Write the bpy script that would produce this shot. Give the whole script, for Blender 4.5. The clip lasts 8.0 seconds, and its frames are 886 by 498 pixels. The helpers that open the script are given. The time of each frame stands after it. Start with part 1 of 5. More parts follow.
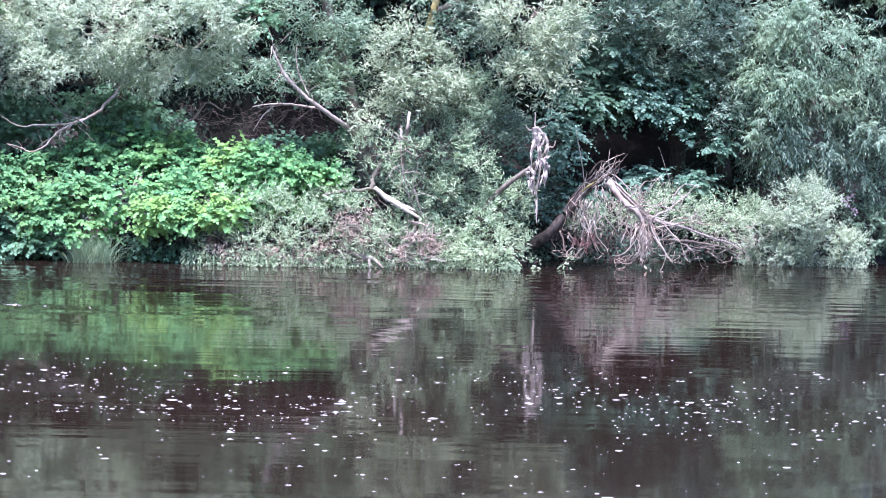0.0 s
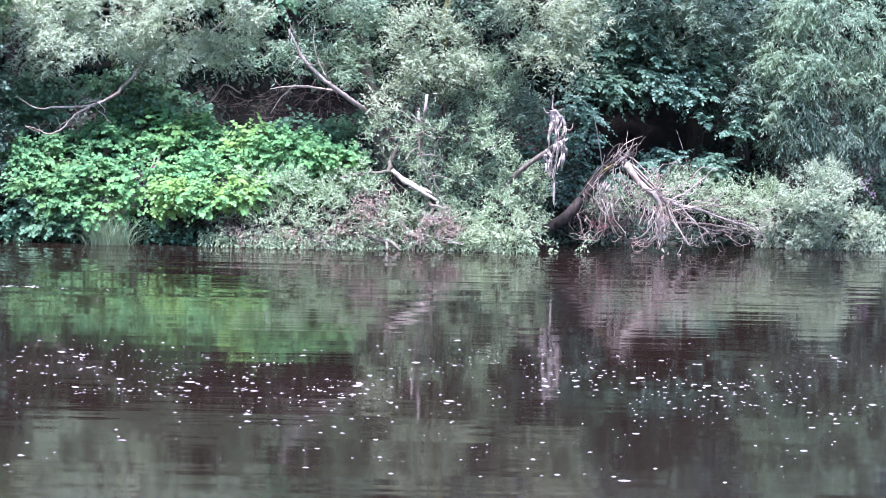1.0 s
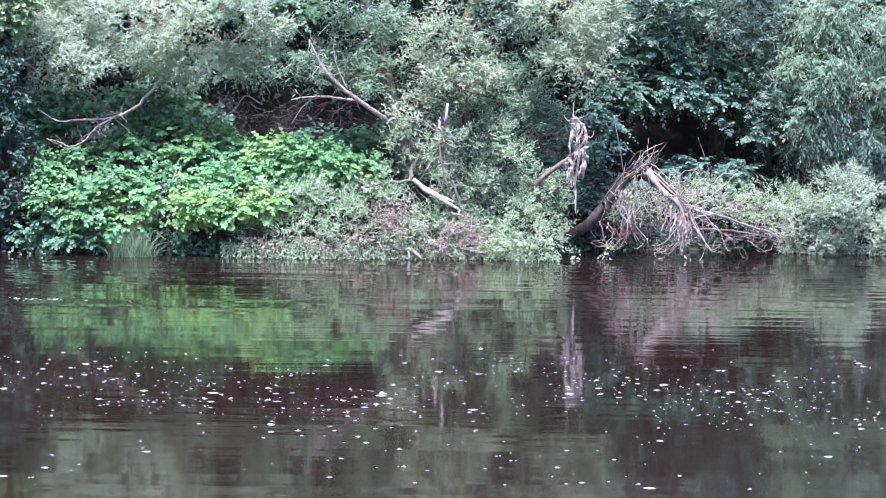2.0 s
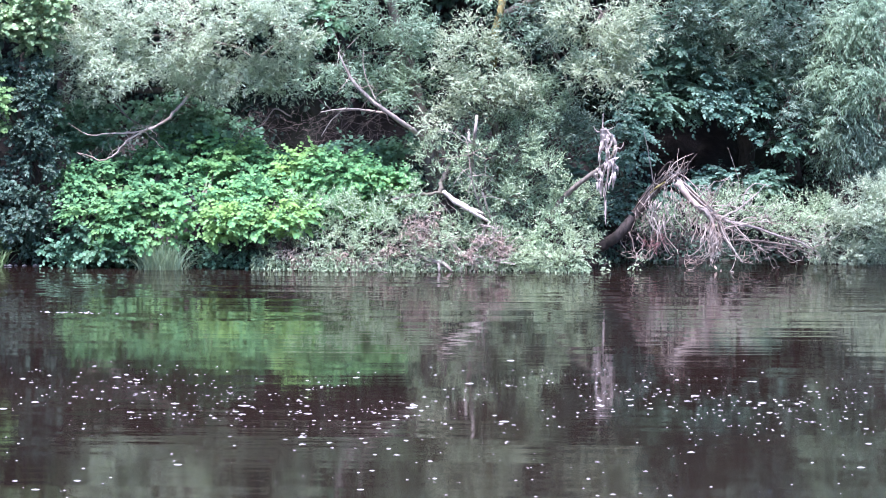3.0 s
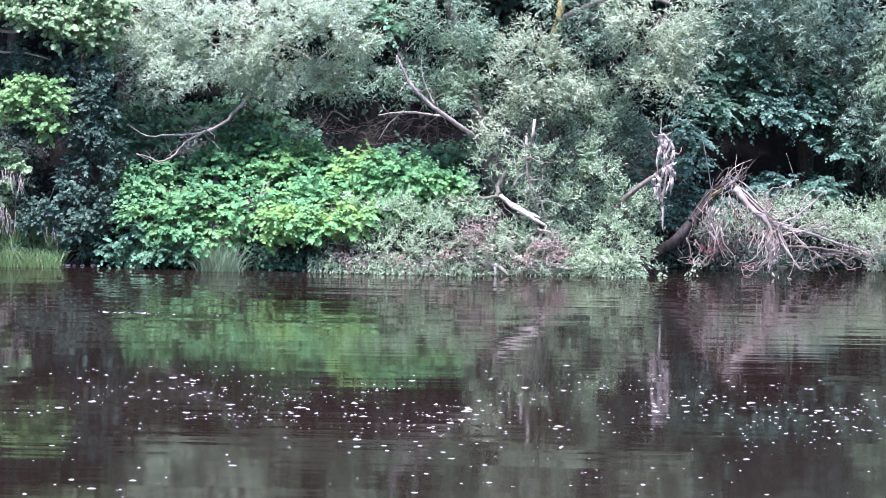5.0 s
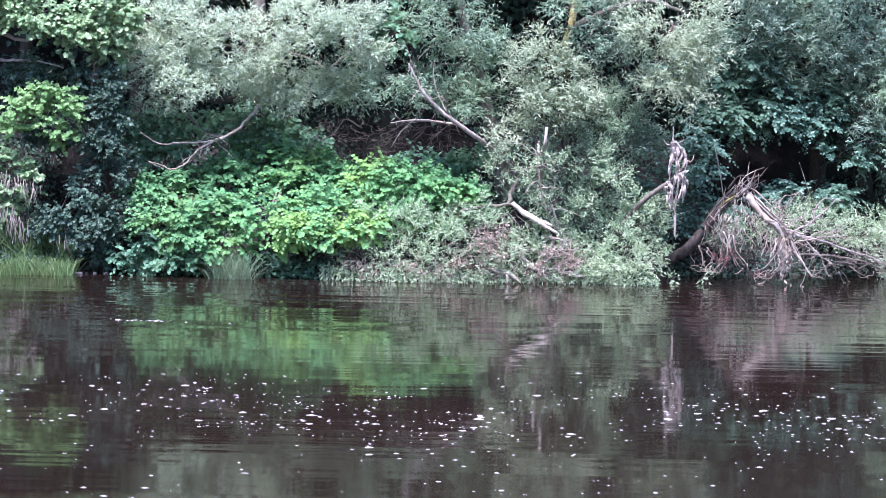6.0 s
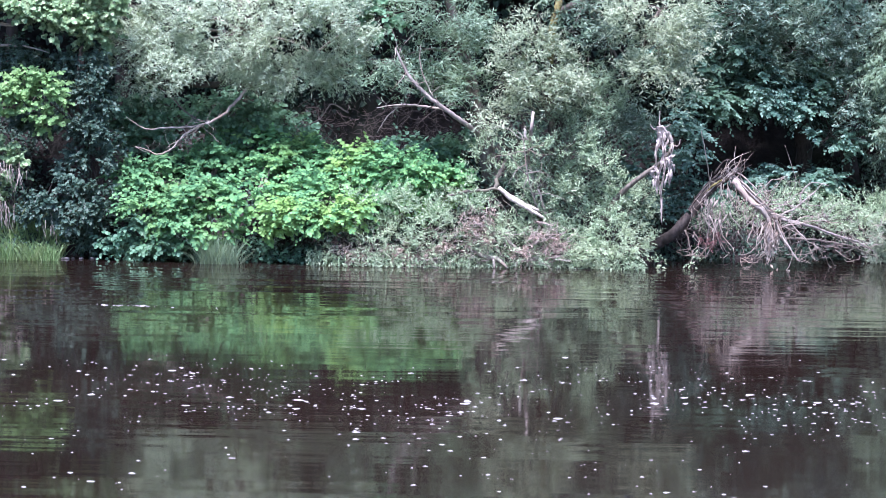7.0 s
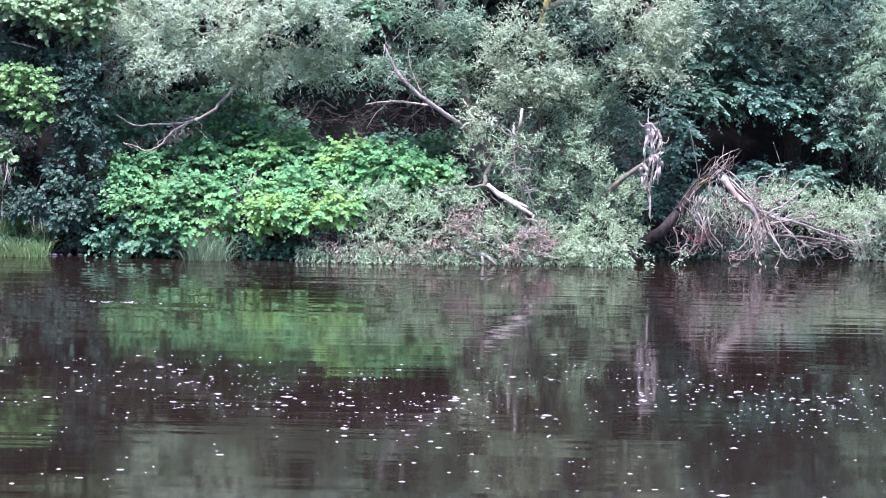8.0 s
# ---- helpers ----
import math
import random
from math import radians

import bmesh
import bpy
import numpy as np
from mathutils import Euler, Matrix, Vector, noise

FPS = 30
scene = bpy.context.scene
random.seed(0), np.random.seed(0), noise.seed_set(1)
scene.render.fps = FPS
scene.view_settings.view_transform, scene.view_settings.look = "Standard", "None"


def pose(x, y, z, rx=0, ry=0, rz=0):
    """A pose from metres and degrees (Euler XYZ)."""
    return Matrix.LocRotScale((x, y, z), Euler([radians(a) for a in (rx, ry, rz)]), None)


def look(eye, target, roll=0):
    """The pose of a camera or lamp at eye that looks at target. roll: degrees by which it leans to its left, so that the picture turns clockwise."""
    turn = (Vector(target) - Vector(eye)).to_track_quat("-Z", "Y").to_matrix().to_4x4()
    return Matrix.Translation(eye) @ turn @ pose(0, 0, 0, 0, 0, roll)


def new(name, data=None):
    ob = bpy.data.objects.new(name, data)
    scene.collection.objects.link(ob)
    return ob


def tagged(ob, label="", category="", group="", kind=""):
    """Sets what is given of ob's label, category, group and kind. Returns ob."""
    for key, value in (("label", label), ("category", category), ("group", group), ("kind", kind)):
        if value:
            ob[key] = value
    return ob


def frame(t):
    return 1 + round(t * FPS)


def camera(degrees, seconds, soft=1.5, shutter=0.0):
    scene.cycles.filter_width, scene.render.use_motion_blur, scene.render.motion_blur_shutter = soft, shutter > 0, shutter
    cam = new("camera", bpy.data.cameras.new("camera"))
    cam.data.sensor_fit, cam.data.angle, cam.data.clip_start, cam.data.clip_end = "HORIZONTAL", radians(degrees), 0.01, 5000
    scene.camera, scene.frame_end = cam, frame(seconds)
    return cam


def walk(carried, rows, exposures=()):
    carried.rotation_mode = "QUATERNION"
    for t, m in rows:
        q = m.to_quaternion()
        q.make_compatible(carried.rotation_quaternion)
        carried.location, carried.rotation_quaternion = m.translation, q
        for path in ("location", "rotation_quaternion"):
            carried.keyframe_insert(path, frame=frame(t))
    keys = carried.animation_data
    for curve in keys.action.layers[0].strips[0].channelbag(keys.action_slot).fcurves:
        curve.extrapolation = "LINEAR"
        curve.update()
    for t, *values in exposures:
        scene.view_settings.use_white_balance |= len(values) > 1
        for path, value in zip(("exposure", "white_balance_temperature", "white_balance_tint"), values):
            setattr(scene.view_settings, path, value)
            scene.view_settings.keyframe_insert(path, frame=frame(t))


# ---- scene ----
# A wooded river bank seen across the water, camera turning where it stands.


def aim(turn, tilt, lean):
    """Pose of the camera: degrees turned to the right, tilted up, leaning to its left."""
    return pose(0, 0, 5.0, 90 + tilt, 0, -turn) @ pose(0, 0, 0, 0, 0, lean)


cam = camera(23.64, 8.0, soft=0.6)
walk(cam, [
    (0, aim(2.678, -4.549, 1.467)),
    (0.5, aim(2.492, -4.889, 1.610)),
    (1, aim(2.220, -5.030, 1.511)),
    (1.5, aim(1.940, -4.992, 1.173)),
    (1.7, aim(1.832, -4.912, 1.002)),
    (2.8, aim(0.900, -4.573, 0.800)),
    (3, aim(0.799, -4.493, 0.583)),
    (3.5, aim(0.439, -4.418, 0.818)),
    (4, aim(-0.000, -4.617, 0.899)),
    (4.5, aim(-0.453, -4.614, 0.967)),
    (4.7, aim(-0.529, -4.545, 0.993)),
    (5.8, aim(-1.286, -4.220, 1.005)),
    (6, aim(-1.068, -4.209, 0.988)),
    (6.5, aim(-1.046, -4.388, 1.000)),
    (7, aim(-0.698, -4.616, 0.942)),
    (7.5, aim(-0.490, -4.677, 1.064)),
    (8, aim(-0.388, -4.699, 1.030)),
], exposures=[(t, 1.75 + d, 5700, 35) for t, d in ((0.0, 0.08), (1.5, 0.06), (3.5, 0.05), (4.5, 0.0), (6.5, -0.12), (8.0, -0.14))])

# ---- light ----
SUN_HIGH, SUN_TURN = radians(65), radians(195)
world = bpy.data.worlds.new("world")
scene.world = world
world.use_nodes = True
wt = world.node_tree
sky = wt.nodes.new("ShaderNodeTexSky")
sky.sky_type, sky.sun_disc = "NISHITA", False
sky.sun_elevation, sky.sun_rotation = SUN_HIGH, SUN_TURN
sky.air_density, sky.dust_density, sky.ozone_density = 1.2, 0.6, 3.0
wt.links.new(sky.outputs["Color"], wt.nodes["Background"].inputs["Color"])
wt.nodes["Background"].inputs["Strength"].default_value = 0.095
lamp = bpy.data.lights.new("sun", "SUN")
lamp.energy, lamp.angle, lamp.color = 4.4, radians(20), (1.0, 0.98, 0.94)
sun = new("sun", lamp)
sun.matrix_basis = look((math.sin(SUN_TURN) * 50, math.cos(SUN_TURN) * 50, 50 * math.tan(SUN_HIGH)), (0, 0, 0))


# ---- materials ----
def material(name):
    m = bpy.data.materials.new(name)
    m.use_nodes = True
    nt = m.node_tree
    return m, nt, nt.nodes["Principled BSDF"], nt.links


def noise_node(nt, scale, detail=4.0, rough=0.55, stretch=None):
    tc = nt.nodes.new("ShaderNodeTexCoord")
    n = nt.nodes.new("ShaderNodeTexNoise")
    n.inputs["Scale"].default_value, n.inputs["Detail"].default_value, n.inputs["Roughness"].default_value = scale, detail, rough
    if stretch:
        mp = nt.nodes.new("ShaderNodeMapping")
        mp.inputs["Scale"].default_value = stretch
        nt.links.new(tc.outputs["Object"], mp.inputs["Vector"])
        nt.links.new(mp.outputs["Vector"], n.inputs["Vector"])
    else:
        nt.links.new(tc.outputs["Object"], n.inputs["Vector"])
    return n


def ramp_node(nt, stops, source):
    r = nt.nodes.new("ShaderNodeValToRGB")
    el = r.color_ramp.elements
    while len(el) < len(stops):
        el.new(0.5)
    for e, (p, c) in zip(el, stops):
        e.position, e.color = p, (*c, 1)
    nt.links.new(source, r.inputs["Fac"])
    return r


def mix_node(nt, a, b, fac, mode="MIX"):
    m = nt.nodes.new("ShaderNodeMix")
    m.data_type, m.blend_type = "RGBA", mode
    for sock, v in ((m.inputs[0], fac), (m.inputs[6], a), (m.inputs[7], b)):
        if isinstance(v, (int, float)):
            sock.default_value = v
        elif isinstance(v, tuple):
            sock.default_value = (*v, 1)
        else:
            nt.links.new(v, sock)
    return m.outputs[2]


def leaf_material(name, dark, mid, light, patch, rough=0.5, sheer=0.25, patch_scale=0.5, gloss=0.28):
    """Leaves: each its own tint, broad patches of another growth, light shining through."""
    m, nt, bsdf, links = material(name)
    geo = nt.nodes.new("ShaderNodeNewGeometry")
    info = nt.nodes.new("ShaderNodeObjectInfo")
    add = nt.nodes.new("ShaderNodeMath")
    add.operation = "ADD"
    links.new(geo.outputs["Random Per Island"], add.inputs[0])
    links.new(info.outputs["Random"], add.inputs[1])
    wrap = nt.nodes.new("ShaderNodeMath")
    wrap.operation = "FRACT"
    links.new(add.outputs[0], wrap.inputs[0])
    r = ramp_node(nt, [(0.0, dark), (0.6, mid), (1.0, light)], wrap.outputs[0])
    n = noise_node(nt, patch_scale, 3)
    pr = ramp_node(nt, [(0.45, (0, 0, 0)), (0.68, (1, 1, 1))], n.outputs["Fac"])
    col = mix_node(nt, r.outputs["Color"], mix_node(nt, r.outputs["Color"], patch, 0.6), pr.outputs["Color"])
    links.new(col, bsdf.inputs["Base Color"])
    bsdf.inputs["Roughness"].default_value = rough
    bsdf.inputs["Specular IOR Level"].default_value = gloss
    tr = nt.nodes.new("ShaderNodeBsdfTranslucent")
    links.new(mix_node(nt, col, (1.0, 1.0, 0.55), 0.2), tr.inputs["Color"])
    mx = nt.nodes.new("ShaderNodeMixShader")
    mx.inputs[0].default_value = sheer
    links.new(bsdf.outputs[0], mx.inputs[1])
    links.new(tr.outputs[0], mx.inputs[2])
    links.new(mx.outputs[0], nt.nodes["Material Output"].inputs["Surface"])
    return m


def bark_material(name, dark, light, stain, scale=9.0):
    m, nt, bsdf, links = material(name)
    n = noise_node(nt, scale, 8, 0.65, (1, 1, 0.35))
    r = ramp_node(nt, [(0.3, dark), (0.62, light)], n.outputs["Fac"])
    big = noise_node(nt, 1.4, 3)
    br = ramp_node(nt, [(0.5, (0, 0, 0)), (0.66, (1, 1, 1))], big.outputs["Fac"])
    links.new(mix_node(nt, r.outputs["Color"], stain, br.outputs["Color"]), bsdf.inputs["Base Color"])
    bsdf.inputs["Roughness"].default_value = 0.85
    b = nt.nodes.new("ShaderNodeBump")
    b.inputs["Strength"].default_value, b.inputs["Distance"].default_value = 0.7, 0.03
    links.new(n.outputs["Fac"], b.inputs["Height"])
    links.new(b.outputs["Normal"], bsdf.inputs["Normal"])
    return m


M_WILLOW = leaf_material("silver_willow_leaf", (0.16, 0.24, 0.165), (0.37, 0.48, 0.345), (0.57, 0.67, 0.495), (0.49, 0.58, 0.40), 0.62, 0.35)
M_WILLOW_YOUNG = leaf_material("young_willow_leaf", (0.10, 0.165, 0.10), (0.30, 0.39, 0.26), (0.55, 0.635, 0.45), (0.42, 0.495, 0.33), 0.6, 0.35)
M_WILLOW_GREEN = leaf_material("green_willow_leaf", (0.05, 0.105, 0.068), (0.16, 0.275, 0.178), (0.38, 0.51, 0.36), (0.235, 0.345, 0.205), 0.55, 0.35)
# willow leaf with the shade of rear and lower boughs put into its colour
M_WILLOW_DARK = leaf_material("shaded_willow_leaf", (0.035, 0.08, 0.058), (0.12, 0.21, 0.155), (0.36, 0.47, 0.36), (0.17, 0.26, 0.15))
M_SALLOW = leaf_material("sallow_leaf", (0.08, 0.15, 0.085), (0.31, 0.45, 0.275), (0.56, 0.69, 0.47), (0.42, 0.51, 0.33), 0.6, 0.35)
M_BRIGHT = leaf_material("bright_shrub_leaf", (0.04, 0.14, 0.06), (0.115, 0.31, 0.125), (0.195, 0.42, 0.165), (0.30, 0.48, 0.11), 0.7, 0.28, 0.6, 0.18)
M_DEEP = leaf_material("deep_green_shrub_leaf", (0.035, 0.12, 0.055), (0.095, 0.255, 0.11), (0.165, 0.36, 0.15), (0.21, 0.39, 0.12), 0.7, 0.28, 0.6, 0.18)
M_MAPLE = leaf_material("maple_leaf", (0.075, 0.165, 0.08), (0.19, 0.33, 0.165), (0.41, 0.54, 0.31), (0.27, 0.40, 0.18), 0.58, 0.3)
M_MAPLE_YELLOW = leaf_material("young_maple_leaf", (0.075, 0.18, 0.06), (0.16, 0.335, 0.125), (0.28, 0.465, 0.19), (0.22, 0.375, 0.135), 0.6, 0.3)
M_DARK = leaf_material("dark_woodland_leaf", (0.018, 0.056, 0.043), (0.07, 0.165, 0.118), (0.215, 0.35, 0.27), (0.08, 0.165, 0.085), 0.5, 0.2)
# darker green for shrub leaves, their shade put into the colour
M_SHADE = leaf_material("shaded_shrub_leaf", (0.022, 0.07, 0.045), (0.065, 0.18, 0.11), (0.17, 0.33, 0.21), (0.11, 0.23, 0.11), 0.55, 0.25)
# M_SHADE made brighter, light added by colour for shrubs under the willows
M_SHADE_LIFTED = leaf_material("lifted_shade_leaf", (0.035, 0.10, 0.065), (0.10, 0.25, 0.155), (0.23, 0.42, 0.27), (0.14, 0.29, 0.14), 0.5, 0.28)
M_IVY_SHADE = leaf_material("ivy_and_shade_leaf", (0.011, 0.033, 0.024), (0.034, 0.08, 0.057), (0.105, 0.18, 0.13), (0.034, 0.07, 0.042), 0.5, 0.12)
M_GRASS = leaf_material("bank_grass", (0.08, 0.17, 0.06), (0.18, 0.32, 0.12), (0.31, 0.45, 0.22), (0.26, 0.34, 0.15), 0.5, 0.3)
M_REED = leaf_material("grey_reed", (0.09, 0.17, 0.10), (0.20, 0.33, 0.21), (0.36, 0.49, 0.34), (0.25, 0.35, 0.20), 0.5, 0.25)
M_BARK = bark_material("willow_bark", (0.05, 0.044, 0.034), (0.20, 0.178, 0.143), (0.12, 0.12, 0.078))
M_GREYWOOD = bark_material("weathered_grey_wood", (0.10, 0.088, 0.076), (0.37, 0.335, 0.29), (0.20, 0.172, 0.143), 14.0)
M_PALEWOOD = bark_material("bare_pale_wood", (0.28, 0.245, 0.20), (0.62, 0.57, 0.48), (0.40, 0.345, 0.275), 14.0)
M_DARKWOOD = bark_material("dark_brown_wood", (0.014, 0.012, 0.01), (0.065, 0.054, 0.043), (0.028, 0.023, 0.018), 14.0)
M_SPLITWOOD = bark_material("cracked_brown_wood", (0.018, 0.014, 0.012), (0.115, 0.092, 0.076), (0.04, 0.032, 0.025), 11.0)
M_LICHEN = bark_material("lichened_bark", (0.045, 0.04, 0.022), (0.25, 0.22, 0.075), (0.26, 0.24, 0.07))
M_TWIG = bark_material("dead_twigs", (0.12, 0.10, 0.082), (0.46, 0.405, 0.34), (0.28, 0.215, 0.17), 7.0)
M_BROWNTWIG = bark_material("brown_twigs", (0.045, 0.037, 0.032), (0.135, 0.112, 0.098), (0.085, 0.067, 0.058), 3.0)


def plastic_material():
    m, nt, bsdf, links = material("tattered_plastic")
    n = noise_node(nt, 6, 6, 0.6, (1, 1, 0.4))
    r = ramp_node(nt, [(0.35, (0.17, 0.145, 0.125)), (0.62, (0.49, 0.445, 0.395))], n.outputs["Fac"])
    links.new(r.outputs["Color"], bsdf.inputs["Base Color"])
    bsdf.inputs["Roughness"].default_value = 0.45
    b = nt.nodes.new("ShaderNodeBump")
    b.inputs["Strength"].default_value, b.inputs["Distance"].default_value = 0.6, 0.04
    links.new(n.outputs["Fac"], b.inputs["Height"])
    links.new(b.outputs["Normal"], bsdf.inputs["Normal"])
    return m


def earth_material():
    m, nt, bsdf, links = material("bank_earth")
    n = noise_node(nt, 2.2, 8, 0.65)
    # earth tones lowered so that the colour carries the shade under the boughs
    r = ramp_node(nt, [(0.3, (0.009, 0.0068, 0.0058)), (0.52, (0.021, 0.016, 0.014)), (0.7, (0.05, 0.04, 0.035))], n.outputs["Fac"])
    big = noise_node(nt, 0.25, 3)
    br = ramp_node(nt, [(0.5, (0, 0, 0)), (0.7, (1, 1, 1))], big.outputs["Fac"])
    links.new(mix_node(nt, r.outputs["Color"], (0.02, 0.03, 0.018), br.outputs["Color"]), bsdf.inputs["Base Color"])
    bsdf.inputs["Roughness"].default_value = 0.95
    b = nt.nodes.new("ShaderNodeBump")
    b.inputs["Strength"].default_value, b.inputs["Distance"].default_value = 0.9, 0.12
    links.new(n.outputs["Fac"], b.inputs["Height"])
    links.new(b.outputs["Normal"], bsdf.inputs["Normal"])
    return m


def water_material():
    """Peat-brown river: a dark body under a rippled, mirroring skin."""
    m, nt, bsdf, links = material("peaty_water")
    body = noise_node(nt, 0.12, 3)
    r = ramp_node(nt, [(0.35, (0.0105, 0.0066, 0.0050)), (0.7, (0.0180, 0.0113, 0.0087))], body.outputs["Fac"])
    links.new(r.outputs["Color"], bsdf.inputs["Base Color"])
    bsdf.inputs["IOR"].default_value = 1.36
    bsdf.inputs["Roughness"].default_value = 0.052
    fine = noise_node(nt, 1.05, 2, 0.45, (0.24, 1.6, 1))
    swell = noise_node(nt, 0.6, 2, 0.45, (0.2, 1.6, 1))
    calm = noise_node(nt, 0.16, 3, 0.5, (0.35, 1.0, 1))
    cr = ramp_node(nt, [(0.42, (0.2, 0.2, 0.2)), (0.60, (1.6, 1.6, 1.6))], calm.outputs["Fac"])
    mul = nt.nodes.new("ShaderNodeMath")
    mul.operation = "MULTIPLY"
    links.new(fine.outputs["Fac"], mul.inputs[0])
    links.new(cr.outputs["Color"], mul.inputs[1])
    b1 = nt.nodes.new("ShaderNodeBump")
    b1.inputs["Strength"].default_value, b1.inputs["Distance"].default_value = 1.0, 0.0042
    links.new(mul.outputs[0], b1.inputs["Height"])
    b2 = nt.nodes.new("ShaderNodeBump")
    b2.inputs["Strength"].default_value, b2.inputs["Distance"].default_value = 1.0, 0.006
    place = nt.nodes.new("ShaderNodeTexCoord")
    split = nt.nodes.new("ShaderNodeSeparateXYZ")
    links.new(place.outputs["Object"], split.inputs[0])
    riffle = nt.nodes.new("ShaderNodeMapRange")
    for k, v in enumerate((40.0, 55.0, 0.9, 8.0)):
        riffle.inputs[k + 1].default_value = v
    links.new(split.outputs["Y"], riffle.inputs[0])
    lift = nt.nodes.new("ShaderNodeMath")
    lift.operation = "MULTIPLY"
    links.new(swell.outputs["Fac"], lift.inputs[0])
    links.new(riffle.outputs[0], lift.inputs[1])
    links.new(lift.outputs[0], b2.inputs["Height"])
    links.new(b1.outputs["Normal"], b2.inputs["Normal"])
    links.new(b2.outputs["Normal"], bsdf.inputs["Normal"])
    return m


def foam_material():
    m, nt, bsdf, links = material("river_foam")
    n = noise_node(nt, 30, 4)
    r = ramp_node(nt, [(0.3, (0.48, 0.46, 0.43)), (0.6, (0.74, 0.72, 0.69))], n.outputs["Fac"])
    links.new(r.outputs["Color"], bsdf.inputs["Base Color"])
    bsdf.inputs["Roughness"].default_value = 0.6
    return m


def flower_material():
    m, nt, bsdf, links = material("pink_petals")
    geo = nt.nodes.new("ShaderNodeNewGeometry")
    r = ramp_node(nt, [(0.0, (0.40, 0.25, 0.32)), (1.0, (0.66, 0.52, 0.58))], geo.outputs["Random Per Island"])
    links.new(r.outputs["Color"], bsdf.inputs["Base Color"])
    return m


M_REDLEAF = leaf_material("withered_red_leaf", (0.05, 0.018, 0.02), (0.10, 0.04, 0.045), (0.16, 0.085, 0.09), (0.1, 0.05, 0.045), 0.6, 0.2)
M_DEADLEAF = leaf_material("withered_buff_leaf", (0.12, 0.085, 0.065), (0.35, 0.275, 0.225), (0.60, 0.52, 0.43), (0.28, 0.20, 0.17), 0.7, 0.2)
M_STONE = bark_material("river_stone", (0.08, 0.075, 0.07), (0.26, 0.25, 0.24), (0.15, 0.14, 0.13), 20.0)
M_PLASTIC, M_EARTH, M_WATER, M_FOAM, M_FLOWER = plastic_material(), earth_material(), water_material(), foam_material(), flower_material()


# ---- mesh tools ----
SEED = [10]


def mesh_of(name, verts, faces, mat, smooth=False):
    """A mesh from arrays: verts (n, 3) and a list of (k, c) index arrays."""
    me = bpy.data.meshes.new(name)
    verts = np.asarray(verts, dtype=np.float32)
    me.vertices.add(len(verts))
    me.vertices.foreach_set("co", verts.ravel())
    loops = np.concatenate([np.asarray(f, dtype=np.int32).ravel() for f in faces])
    counts = np.concatenate([np.full(len(f), f.shape[1], dtype=np.int32) for f in faces])
    me.loops.add(len(loops))
    me.loops.foreach_set("vertex_index", loops)
    me.polygons.add(len(counts))
    me.polygons.foreach_set("loop_start", np.concatenate([[0], np.cumsum(counts)[:-1]]).astype(np.int32))
    me.polygons.foreach_set("use_smooth", np.full(len(counts), smooth))
    me.update(calc_edges=True)
    me.materials.append(mat)
    return me


def part(name, me, parent, label=""):
    ob = new(name, me)
    ob.parent = parent
    return tagged(ob, label)


def thing(name, at, label, category, group="", kind=""):
    ob = new(name)
    ob.location = at
    ob.empty_display_size = 0.2
    return tagged(ob, label, category, group, kind)


def under(parent, verts):
    return np.asarray(verts) - np.array(parent.location)


def unit(a):
    return a / np.maximum(np.linalg.norm(a, axis=-1, keepdims=True), 1e-9)


def smooth_path(points, steps=6):
    """Points on a Catmull-Rom curve through the given ones."""
    p = np.array(points, dtype=float)
    q = np.vstack([2 * p[0] - p[1], p, 2 * p[-1] - p[-2]])
    out = []
    for i in range(1, len(q) - 2):
        for t in np.linspace(0, 1, steps, endpoint=False):
            a, b, c, d = q[i - 1], q[i], q[i + 1], q[i + 2]
            out.append(0.5 * (2 * b + (c - a) * t + (2 * a - 5 * b + 4 * c - d) * t * t + (3 * b - a - 3 * c + d) * t ** 3))
    out.append(p[-1])
    return np.array(out)


def tube(path, radii, sides=8, rough=0.0, seed=0):
    """Vertices and faces of a round, tapered, slightly knobbly stem."""
    path = np.asarray(path)
    n = len(path)
    rad = np.interp(np.linspace(0, 1, n), np.linspace(0, 1, len(radii)), radii)
    tan = unit(np.gradient(path, axis=0))
    ref = np.where(np.abs(tan[:, 2:3]) > 0.9, np.array([[1.0, 0, 0]]), np.array([[0, 0, 1.0]]))
    side = unit(np.cross(tan, ref))
    up = np.cross(side, tan)
    ang = np.linspace(0, 2 * np.pi, sides, endpoint=False)
    rng = np.random.default_rng(seed)
    k = 1 + rough * rng.uniform(-1, 1, (n, sides))
    ring = path[:, None] + (side[:, None] * np.cos(ang)[None, :, None] + up[:, None] * np.sin(ang)[None, :, None]) * (rad[:, None] * k)[..., None]
    verts = np.vstack([ring.reshape(-1, 3), path[:1], path[-1:]])
    i, j = np.meshgrid(np.arange(n - 1), np.arange(sides), indexing="ij")
    a, b = i * sides + j, i * sides + (j + 1) % sides
    quads = np.stack([a, b, b + sides, a + sides], -1).reshape(-1, 4)
    j = np.arange(sides)
    e = (n - 1) * sides
    caps = np.vstack([np.stack([np.full(sides, n * sides), (j + 1) % sides, j], -1), np.stack([np.full(sides, n * sides + 1), e + j, e + (j + 1) % sides], -1)])
    return verts, quads, caps


